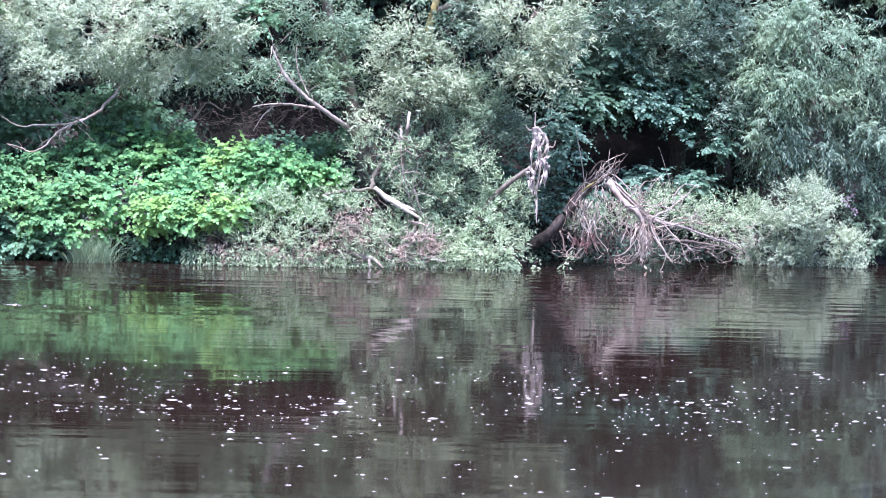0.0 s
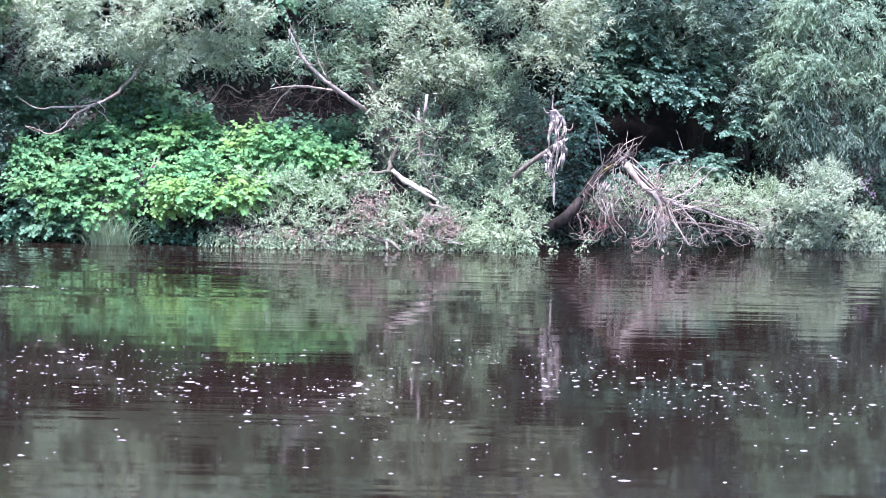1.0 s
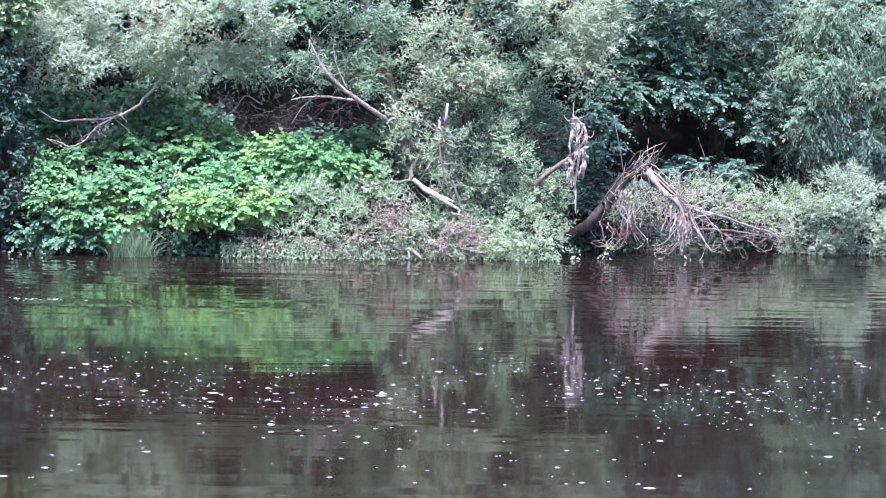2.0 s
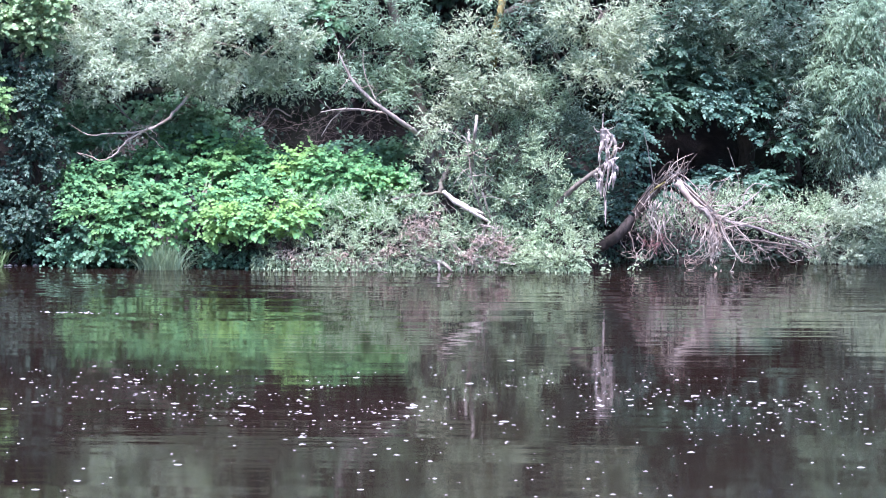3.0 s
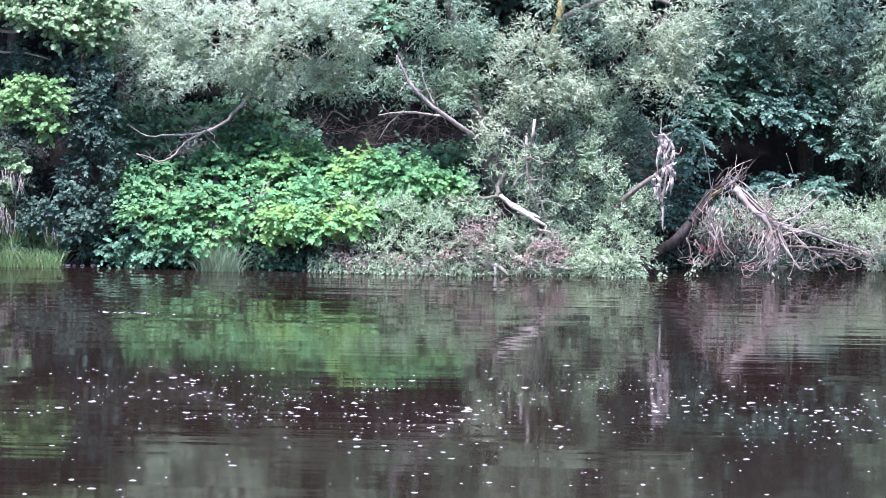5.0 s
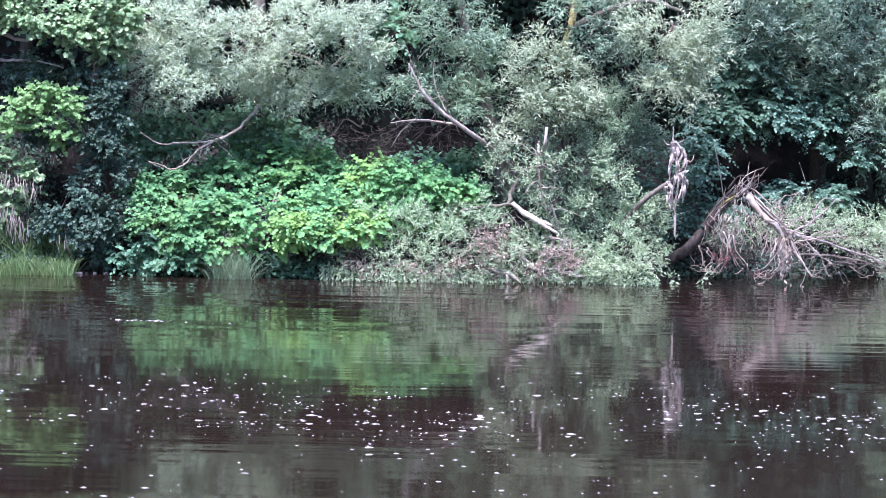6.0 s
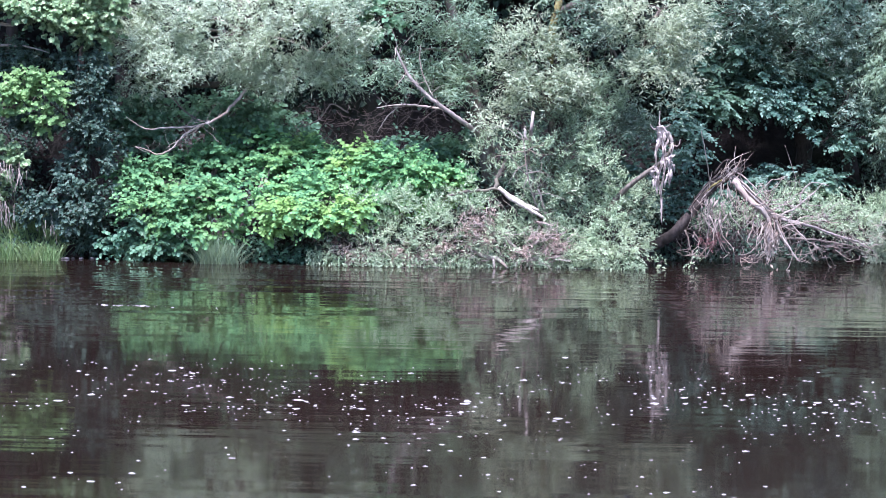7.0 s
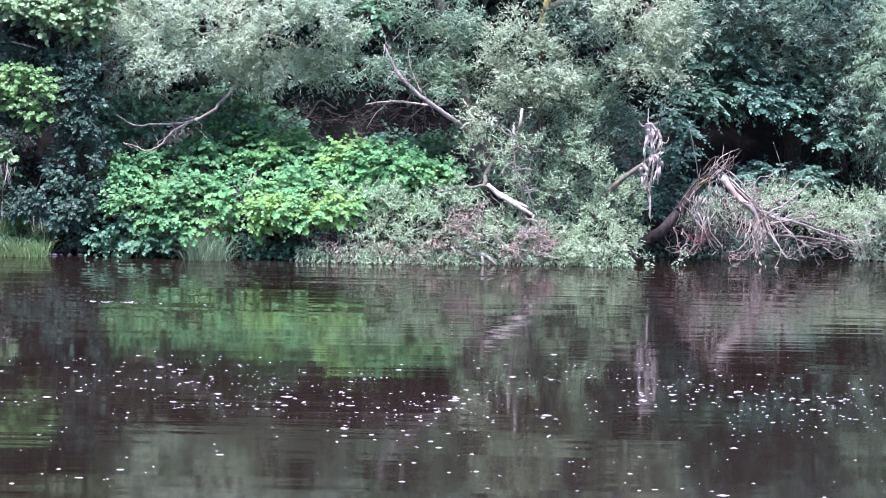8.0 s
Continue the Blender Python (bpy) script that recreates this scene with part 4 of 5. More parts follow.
def right_trees():
    t = thing("elm_tree", (9.98, 64, 2.2), "shady tree with dark blue-green leaf sprays", "tree")
    tube_part("trunk", t, [(10.15, 64, 2.03), (9.86, 63.6, 4.07), (9.52, 63, 6.74), (9.45, 63, 9.06)], [0.25, 0.22, 0.18, 0.1], M_DARKWOOD)
    boughs(t, [(7.52, 60.8, 5.85, 0.75, 0.6, 0.52), (8.18, 60.8, 5.22, 0.55, 0.6, 0.65), (7.18, 61, 4.56, 0.72, 0.6, 0.55), (8.12, 60.8, 4.57, 0.88, 0.7, 0.52), (9.58, 60.8, 4.25, 0.88, 0.7, 0.55), (10.38, 60.6, 3.41, 0.71, 0.6, 0.42), (9.65, 61.4, 5, 1.15, 0.7, 0.59),
               (6.98, 60.6, 4.4, 0.74, 0.6, 0.39), (11.13, 60.4, 3.83, 0.65, 0.5, 0.65), (6.83, 61, 5.68, 0.65, 0.6, 0.81)], SPRAY, M_DARK, hold=(9.59, 63.2, 5.25), wood=M_DARKWOOD)
    # back boughs added as a roof that keeps sun out of the hollow
    boughs(t, [(7.33, 62.4, 5.21, 1.33, 1.2, 1), (9.01, 62.6, 5.24, 1.34, 1.2, 1), (10.67, 62.6, 5.1, 1.34, 1.2, 1), (7.94, 62.4, 6.87, 1.67, 1.2, 1), (9.95, 62.6, 6.91, 1.67, 1.2, 1), (6.06, 61.4, 5.67, 0.98, 1, 0.98)], SPRAY, M_DARK, hold=(9.57, 63.2, 6.08), wood=M_DARKWOOD)
    broadleaf("shrub", (9.37, 62, 1.12), "dark shrub with blue-green leaf sprays behind a fallen tree", "shrub", (9.33, 61.8, 1.63), [(8.79, 61, 2.18, 0.59, 0.45, 0.29), (9.48, 60.8, 2.37, 0.78, 0.6, 0.36), (10.42, 60.6, 2.27, 0.65, 0.5, 0.36), (8.41, 61.2, 1.97, 0.56, 0.4, 0.36)], SPRAY, M_DARK)
    broadleaf("shrub", (6.11, 60.6, 0.83), "mid-green shrub behind hanging plastic rags", "shrub", (6.06, 60.4, 1.65), [(6.13, 59.8, 3.12, 0.48, 0.5, 0.64), (5.92, 59.8, 2, 0.64, 0.5, 0.57), (6.56, 59.8, 1.77, 0.57, 0.4, 0.45), (4.84, 59.4, 2.32, 0.73, 0.5, 0.7), (5.73, 60, 3.82, 0.7, 0.5, 0.51), (5.18, 59.4, 1.37, 0.57, 0.4, 0.41)], SPRAY, M_DARK)


bank_shrubs()
shaded_shrubs()
left_trees()
right_trees()


# ---- low sallows and balsam at the water ----
def sallows():
    g = "low sallow bushes at the waterline"
    lab = "low grey-green sallow bush tangled with dead twigs"
    for base, top, clumps in (
            ((-2.32, 57, 0.16), (-2.33, 57, 0.92), [(-2.69, 56.4, 1.49, 0.66, 0.5, 0.51), (-1.78, 56.4, 1.35, 0.69, 0.5, 0.6), (-2.29, 56.2, 0.9, 0.69, 0.45, 0.36), (-3.05, 56.3, 0.81, 0.39, 0.35, 0.3)]),
            ((-0.79, 57, 0.19), (-0.8, 57, 0.8), [(-0.8, 56.5, 1.52, 0.6, 0.45, 0.51), (-0.94, 56.2, 1.01, 0.66, 0.5, 0.45), (-1.53, 56, 0.71, 0.51, 0.35, 0.27)]),
            ((0.28, 57, 0.13), (0.27, 57, 0.82), [(0.18, 56.5, 1.46, 0.54, 0.4, 0.48), (0.42, 56.3, 0.72, 0.69, 0.45, 0.45), (1.17, 56.6, 1.02, 0.6, 0.45, 0.51), (-0.21, 56.5, 1.98, 0.45, 0.35, 0.36)]),
            ((2.43, 57.3, 0.1), (2.42, 57.3, 0.68), [(1.41, 56.5, 0.5, 0.54, 0.4, 0.36), (2.31, 56.6, 0.66, 0.7, 0.45, 0.48), (3.07, 56.5, 0.53, 0.6, 0.4, 0.42)]),
            ((3.82, 57.5, 0.11), (3.81, 57.5, 0.69), [(3.6, 56.7, 0.9, 0.67, 0.5, 0.61), (4.12, 56.5, 0.55, 0.51, 0.4, 0.42), (4.06, 57, 1.5, 0.55, 0.45, 0.55), (3.14, 56.4, 0.31, 0.6, 0.3, 0.21), (4.64, 57.4, 1.03, 0.37, 0.35, 0.46), (3.91, 57.3, 2.09, 0.49, 0.4, 0.43), (4.39, 57.3, 1.56, 0.52, 0.4, 0.43), (4.83, 57.2, 0.71, 0.37, 0.3, 0.34), (4.78, 57.5, 1.87, 0.4, 0.3, 0.4), (3.65, 56.5, 1.34, 0.36, 0.25, 0.27)]),
            ((-1.39, 56.6, 0.06), (-1.39, 56.5, 0.22), [(-0.93, 56, 0.45, 0.39, 0.25, 0.21), (-2.43, 56, 0.57, 0.36, 0.25, 0.18), (-0.03, 56, 0.4, 0.33, 0.25, 0.15)]),
            ((3.02, 56.8, 0.09), (3.01, 56.7, 0.28), [(2.31, 56.2, 0.31, 0.51, 0.3, 0.18), (3.5, 56.1, 0.4, 0.54, 0.3, 0.27), (4.18, 56.2, 0.38, 0.42, 0.3, 0.21), (1.33, 56.1, 0.27, 0.36, 0.25, 0.15)]),
            ((-3.75, 56.8, 0.02), (-3.75, 56.7, 0.19), [(-3.73, 56.2, 0.3, 0.3, 0.25, 0.21)])):
        broadleaf("sallow_bush", base, lab, "shrub", top, clumps, SALLOW, M_SALLOW, g, M_BROWNTWIG, 0.04)
    for base, top, clumps in (
            ((10.43, 60.4, 0.21), (10.4, 60.4, 0.86), [(9.9, 60, 1.53, 0.64, 0.5, 0.48), (10.53, 59.8, 1.15, 0.73, 0.5, 0.57), (11.13, 60, 1.47, 0.64, 0.5, 0.51), (9.22, 60.4, 1.81, 0.48, 0.4, 0.48), (11.28, 59.8, 0.76, 0.64, 0.4, 0.45)]),
            ((11.94, 60.6, 0.22), (11.92, 60.6, 0.88), [(11.62, 60, 1.4, 0.54, 0.45, 0.58)]),
            ((7.53, 59, 0.49), (7.52, 59, 0.89), [(7.27, 58.6, 1.45, 0.62, 0.4, 0.48), (7.85, 58.6, 1.3, 0.6, 0.4, 0.45), (6.6, 58.8, 1.25, 0.5, 0.35, 0.42), (8.5, 58.8, 1.55, 0.55, 0.4, 0.5)]),
            ((9.54, 58.8, 0.55), (9.53, 58.8, 0.94), [(9.13, 58.4, 1.59, 0.53, 0.35, 0.41), (9.73, 58.2, 1.38, 0.56, 0.35, 0.47), (10.54, 58.4, 1.3, 0.56, 0.35, 0.47)])):
        broadleaf("sallow_bush", base, "green sallow bush among the dead branches", "shrub", top, clumps, SALLOW, M_SALLOW, g, M_BROWNTWIG, 0.04)
    broadleaf("sallow_bush", (13.39, 60.4, 0.03), "rounded silver-grey willow bush dipping into the river", "shrub", (13.36, 60.4, 0.76),
              [(12.34, 59.2, 1.71, 0.73, 0.6, 0.7), (13.11, 59, 1.5, 0.85, 0.6, 0.79), (12.56, 59.3, 0.75, 0.76, 0.55, 0.6), (13.59, 59.2, 0.7, 0.76, 0.55, 0.57), (14.24, 59.2, 0.55, 0.47, 0.45, 0.44), (12.17, 59.3, 0.34, 0.54, 0.4, 0.28), (12.85, 59.4, 2.19, 0.7, 0.4, 0.41), (11.69, 59.4, 0.8, 0.48, 0.4, 0.63)], BUSH, M_WILLOW, g, M_BROWNTWIG, 0.05)
    t = broadleaf("balsam_plant", (15.4, 61.2, 0.08), "tall leafy balsam with pale pink flowers at the bank", "plant", (15.31, 61, 1.09), [(14.82, 60.4, 1.45, 0.55, 0.4, 0.48), (15.31, 60.3, 0.98, 0.58, 0.45, 0.55), (15.81, 60.4, 1.31, 0.65, 0.5, 0.65), (15.06, 60.2, 0.49, 0.55, 0.35, 0.29)], BALSAM, M_WILLOW_GREEN)
    rng = next_rng()
    for spot in ((14.23, 60.1, 1.91), (14.4, 60.1, 1.79), (14.62, 60, 1.57), (14.5, 60.1, 1.95)):
        p = np.array(spot) + rng.normal(size=(14, 3)) * 0.05
        v, f = leaf_arrays(HEART, p, rng.normal(size=(14, 3)), rng.normal(size=(14, 3)) + np.array((0, -1, 0.3)), np.full(14, 0.07), np.full(14, 0.06))
        part("flower", mesh_of("flower", under(t, v), [f], M_FLOWER), t, "pale pink flower cluster")


sallows()


def waterside_fringe(x0, x1, y0, n, shape, size, ratio, top, mat, label, name):
    """Small leaves hanging to the water along the bank, in uneven tufts."""
    rng = next_rng()
    x = rng.uniform(x0, x1, n)
    tuft = 0.5 + 0.5 * np.sin(x * 3.1 + 1.3 * np.sin(x * 1.1)) * np.sin(x * 0.9 + 0.6)
    z = rng.random(n) ** 1.4 * top * (0.3 + tuft)
    y = y0 + 0.25 * np.sin(x * 0.7) + rng.uniform(-0.15, 0.5, n) + z * 0.3
    keep = rng.random(n) < 0.35 + 0.65 * tuft
    p = np.stack([x, y, z + 0.03], -1)[keep]
    m = len(p)
    way = np.array([0, -0.5, -0.2]) + rng.normal(size=(m, 3)) * 0.6
    face = np.array([0, -0.6, 0.7]) + rng.normal(size=(m, 3)) * 0.4
    ln = size * rng.uniform(0.6, 1.2, m)
    v, f = leaf_arrays(shape, p, way, face, ln, ln * ratio)
    tagged(new(name, mesh_of(name, v, [f], mat)), label, "waterside plants", kind="stuff")


waterside_fringe(-4.3, 4.7, 55.9, 8000, LANCE, 0.125, 0.26, 0.46, M_SALLOW, "pale green leaves trailing into the river", "trailing_leaves")
# fringe under the shrubs, leaf colour darkened to stand for shade
waterside_fringe(-9.5, -4.2, 56.2, 1700, HEART, 0.11, 0.85, 0.5, M_SHADE, "low green leaves under the bright shrubs, coloured dark for shade", "low_leaves")
waterside_fringe(11.2, 14.8, 59.2, 3000, LANCE, 0.11, 0.24, 0.4, M_WILLOW, "silvery leaves trailing into the river", "trailing_leaves")


# ---- dead wood ----
def strands(rng, spots, length, sway, steps=5):
    """Paths of thin strands hanging from spots."""
    out = []
    for s in spots:
        ln = length * rng.uniform(0.4, 1.2)
        p = [np.array(s, dtype=float)]
        d = np.array((rng.normal() * sway, rng.normal() * 0.1, -1.0))
        for _ in range(steps):
            d = d + rng.normal(size=3) * np.array((0.42, 0.15, 0.1)) + np.array((0, 0, -0.15))
            p.append(p[-1] + unit(d) * ln / steps)
            if p[-1][2] < 0.02:
                break
        if len(p) > 1:
            out.append(np.array(p))
    return out


def tangle(rng, centre, size, n, length):
    """Paths of crooked twigs lying criss-cross through a flattened heap."""
    out = []
    for _ in range(n):
        p = [np.array(centre) + rng.uniform(-1, 1, 3) * np.array(size)]
        d = unit(rng.normal(size=3) * np.array((1, 0.4, 0.55)))
        ln = length * rng.uniform(0.4, 1.3)
        for _ in range(5):
            d = unit(d + rng.normal(size=3) * np.array((0.7, 0.5, 0.65)))
            p.append(p[-1] + d * ln / 5)
        q = np.array(p)
        q[:, 2] = np.maximum(q[:, 2], 0.01)
        out.append(q)
    return out


def along(points, n, rng):
    p = smooth_path(points, 8)
    return p[rng.integers(0, len(p), n)]


def fallen_tree():
    t = thing("fallen_tree", (4.85, 58, 0.44), "broken fallen tree arching over the water, hung with flood debris", "fallen tree")
    trunk = [(4.5, 58.4, 0.36), (5.07, 57.9, 0.53), (5.59, 57.6, 0.91), (6, 57.5, 1.41), (6.32, 57.5, 1.88), (6.68, 57.5, 2.26), (7.04, 57.5, 2.48)]
    tube_part("trunk", t, trunk, [0.13, 0.15, 0.145, 0.135, 0.125, 0.12, 0.07], M_SPLITWOOD, "dark brown cracked and broken trunk", 14, 0.14, steps=9)
    crest = [(6.42, 57.38, 2.06), (6.62, 57.36, 2.24), (6.82, 57.38, 2.38)]
    tube_part("bark_slab", t, crest, [0.015, 0.035, 0.02], M_LICHEN, "yellow mossy bark", 8, 0.35)
    limb = [(7, 57.4, 2.53), (7.34, 57.3, 2.23), (7.75, 57.2, 1.83), (8.14, 57.1, 1.49), (8.3, 57.1, 1.27)]
    tube_part("limb", t, limb, [0.06, 0.075, 0.065, 0.06, 0.03], M_GREYWOOD, "pale split limb", 10, 0.2)
    tube_part("limb", t, [(7.1, 57.2, 2.38), (7.56, 57.1, 1.83), (7.93, 57, 1.57), (8.14, 57, 1.12)], [0.1, 0.08, 0.07, 0.04], M_TWIG, "pale split limb", 8, 0.2)
    tube_part("limb", t, [(8.1, 57.1, 1.45), (8.05, 57, 0.97), (8.1, 57, 0.58), (8.03, 56.9, 0.24)], [0.06, 0.07, 0.05, 0.02], M_TWIG, "stripped hanging limb", 8, 0.3)
    tube_part("limb", t, [(8.25, 57.1, 1.34), (8.37, 56.8, 0.99), (8.58, 56.6, 0.63), (8.83, 56.4, 0.27)], [0.03, 0.028, 0.022, 0.012], M_GREYWOOD)
    tube_part("limb", t, [(8.27, 57.1, 1.39), (9.11, 57.2, 1.2), (9.91, 57.4, 0.94), (10.57, 57.6, 0.74), (11.15, 57.8, 0.42)], [0.04, 0.036, 0.03, 0.024, 0.012], M_GREYWOOD, "long bare grey branch")
    tube_part("limb", t, [(8.31, 57.2, 1.41), (8.85, 57.6, 1.63), (9.37, 58, 2), (9.7, 58.2, 2.31)], [0.03, 0.026, 0.02, 0.01], M_GREYWOOD)
    tube_part("limb", t, [(9.02, 57.7, 1.7), (9.03, 57.8, 2.01), (9.36, 58, 2.31), (9.82, 58, 2.24)], [0.022, 0.02, 0.015, 0.008], M_GREYWOOD)
    tube_part("limb", t, [(8.27, 57.6, 0.77), (9.19, 57.6, 0.79), (10.3, 57.8, 0.64), (11.12, 58, 0.33)], [0.035, 0.035, 0.025, 0.012], M_BARK)
    rng = next_rng()
    b = np.array((7, 57.4, 2.45))
    tips = ((7.58, 57.6, 3.17), (7.36, 57.3, 3.07), (7.2, 57.4, 2.97), (7.45, 57.2, 2.77), (6.85, 57.5, 2.78), (7.24, 57.2, 2.86), (6.71, 57.3, 2.66), (6.97, 57.3, 2.91))
    for k in range(22):
        e = np.array(tips[k % 8]) + rng.normal(size=3) * np.array((0.15, 0.08, 0.11))
        a = b + rng.normal(size=3) * np.array((0.2, 0.06, 0.1))
        w = rng.uniform(0.008, 0.02)
        bow = np.cross(unit(e - a), np.array((0, 1.0, 0))) * rng.normal() * 0.13
        tube_part("splinter", t, [a - (e - a) * 0.1, (a + e) / 2 + bow, e], [w * 1.4, w, 0.004], (M_GREYWOOD, M_SPLITWOOD, M_TWIG)[k % 3], sides=5, rough=0.35, steps=4)
    curtain = [(6.2, 57.4, 1.48), (6.58, 57.2, 1.92), (6.97, 57.1, 2.13), (7.48, 57.1, 1.83), (7.9, 57.1, 1.49)]
    paths = strands(rng, along(curtain, 90, rng) + rng.normal(size=(90, 3)) * np.array((0.15, 0.1, 0.12)), 0.5, 0.3, 7)
    tubes_part("debris_curtain", t, paths, [[0.009, 0.004] for _ in paths], M_TWIG, "pale stringy flood debris")
    for spot, n, ln in (((6.46, 57.2, 1.38), 3, 1.1), ((6.65, 57.1, 1.7), 2, 1.5), ((6.82, 57.1, 1.39), 4, 1.2), ((7.11, 57.1, 1.47), 2, 0.9), ((7.6, 57.1, 1.41), 3, 0.9), ((6.09, 57.4, 0.98), 3, 0.6)):
        tops = np.array(spot) + rng.normal(size=(n, 3)) * np.array((0.1, 0.08, 0.08))
        paths = strands(rng, tops, ln, 0.2, 9)
        tubes_part("hanging_root", t, paths, [[0.024 * rng.uniform(0.5, 1.2), 0.01] for _ in paths], M_TWIG, "pale hanging roots")
    for k in range(6):
        off = np.array((rng.normal() * 0.05, -0.11 + 0.02 * rng.normal(), 0.03 + rng.normal() * 0.13))
        first = 3
        tube_part("split_strip", t, [np.array(q) + off * w for q, w in zip(trunk[first:first + 4], (0.9, 1.0, 1.1, 1.3))], [0.006, 0.016, 0.014, 0.006], M_SPLITWOOD if k % 3 else M_TWIG, sides=5, rough=0.4, seed=k)
    fan, thick = [], []
    for k in range(30):
        p = np.array((8.0, 57.1, 1.5)) + rng.uniform(-0.5, 0.5) * np.array((1.1, 0, -0.95)) + rng.normal(size=3) * np.array((0.16, 0.1, 0.12))
        a = rng.uniform(-0.4, 1.3)
        d = np.array((math.cos(a), rng.normal() * 0.25, math.sin(a)))
        ln = rng.uniform(0.7, 2.5) * (1 if a < 0.35 else 0.6)
        path = [p]
        for _ in range(7):
            d = unit(d + rng.normal(size=3) * np.array((0.28, 0.15, 0.34)) - np.array((0, 0, 0.05)))
            path.append(path[-1] + d * ln / 7)
            path[-1][2] = max(path[-1][2], 0.02)
        fan.append(smooth_path(path, 3)), thick.append([rng.uniform(0.012, 0.022), 0.004])
        for _ in range(3):
            q = [path[int(rng.integers(2, 7))]]
            e = unit(d + rng.normal(size=3) * np.array((0.5, 0.3, 0.7)))
            for _ in range(4):
                e = unit(e + rng.normal(size=3) * 0.3)
                q.append(q[-1] + e * ln * 0.07)
            fan.append(np.array(q)), thick.append([0.008, 0.003])
    tubes_part("bare_twig_fan", t, fan, thick, M_TWIG, "bleached bare branching twigs")
    shreds = np.vstack([along(curtain, 150, rng) + rng.normal(size=(150, 3)) * np.array((0.12, 0.08, 0.35)) - np.array((0, 0, 0.4)),
                        np.array((8.08, 56.95, 0.85)) + rng.normal(size=(110, 3)) * np.array((0.11, 0.08, 0.36)), along(limb, 50, rng) + rng.normal(size=(50, 3)) * 0.08])
    m = len(shreds)
    ln = rng.uniform(0.05, 0.16, m)
    v, f = leaf_arrays(LANCE, shreds, rng.normal(size=(m, 3)) * np.array((0.5, 0.4, 0.3)) - np.array((0, 0, 1.0)), rng.normal(size=(m, 3)) - np.array((0, 0.8, 0)), ln, ln * rng.uniform(0.2, 0.5, m))
    tagged(part("debris_litter", mesh_of("debris_litter", under(t, v), [f], M_TWIG), t, "pale shreds of dead leaves and bark"), kind="stuff")
    knot = [(7.98, 57, 1.34), (8.11, 56.95, 1.05), (8.2, 56.95, 0.82)]
    paths = strands(rng, along(knot, 46, rng) + rng.normal(size=(46, 3)) * np.array((0.12, 0.08, 0.1)), 0.6, 0.15, 6)
    tubes_part("debris_curtain", t, paths, [[0.014, 0.006] for _ in paths], M_TWIG, "pale stringy flood debris")
    tubes_part("debris_tangle", t, tangle(rng, (6.82, 57.2, 1.46), (0.6, 0.15, 0.3), 34, 0.5), [[0.008, 0.004]] * 34, M_TWIG, "pale stringy flood debris")
    for spot, n in (((5.99, 57.9, 0.83), 22), ((6.61, 57.9, 0.9), 22), ((7.38, 57.9, 0.89), 22), ((6.93, 57.9, 0.57), 20)):
        tubes_part("debris_tangle", t, tangle(rng, spot, (0.5, 0.25, 0.22), n, 0.7), [[0.012, 0.004]] * n, M_BROWNTWIG, "reddish brown stringy flood debris")
    for k in range(7):
        off = np.array((rng.normal() * 0.06, -0.05 - 0.015 * k, rng.normal() * 0.135))
        tube_part("split_strip", t, [np.array(q) + off * w for q, w in zip(limb[:4], (0.6, 1, 1.1, 1.0))], [0.012, 0.022, 0.02, 0.008], M_TWIG if k % 2 else M_GREYWOOD, sides=5, rough=0.35, seed=k)
    tubes_part("twig_tangle", t, tangle(rng, (9, 57.5, 1.41), (0.8, 0.4, 0.35), 22, 0.9), [[0.008, 0.003]] * 22, M_TWIG, "bleached dead twigs")
    tubes_part("twig_tangle", t, tangle(rng, (8.85, 57.4, 0.72), (1.6, 0.4, 0.2), 40, 1.0), [[0.011, 0.004]] * 40, M_BROWNTWIG)
    tubes_part("twig_tangle", t, tangle(rng, (10.48, 58, 0.94), (0.8, 0.4, 0.4), 24, 0.9), [[0.009, 0.003]] * 24, M_TWIG)


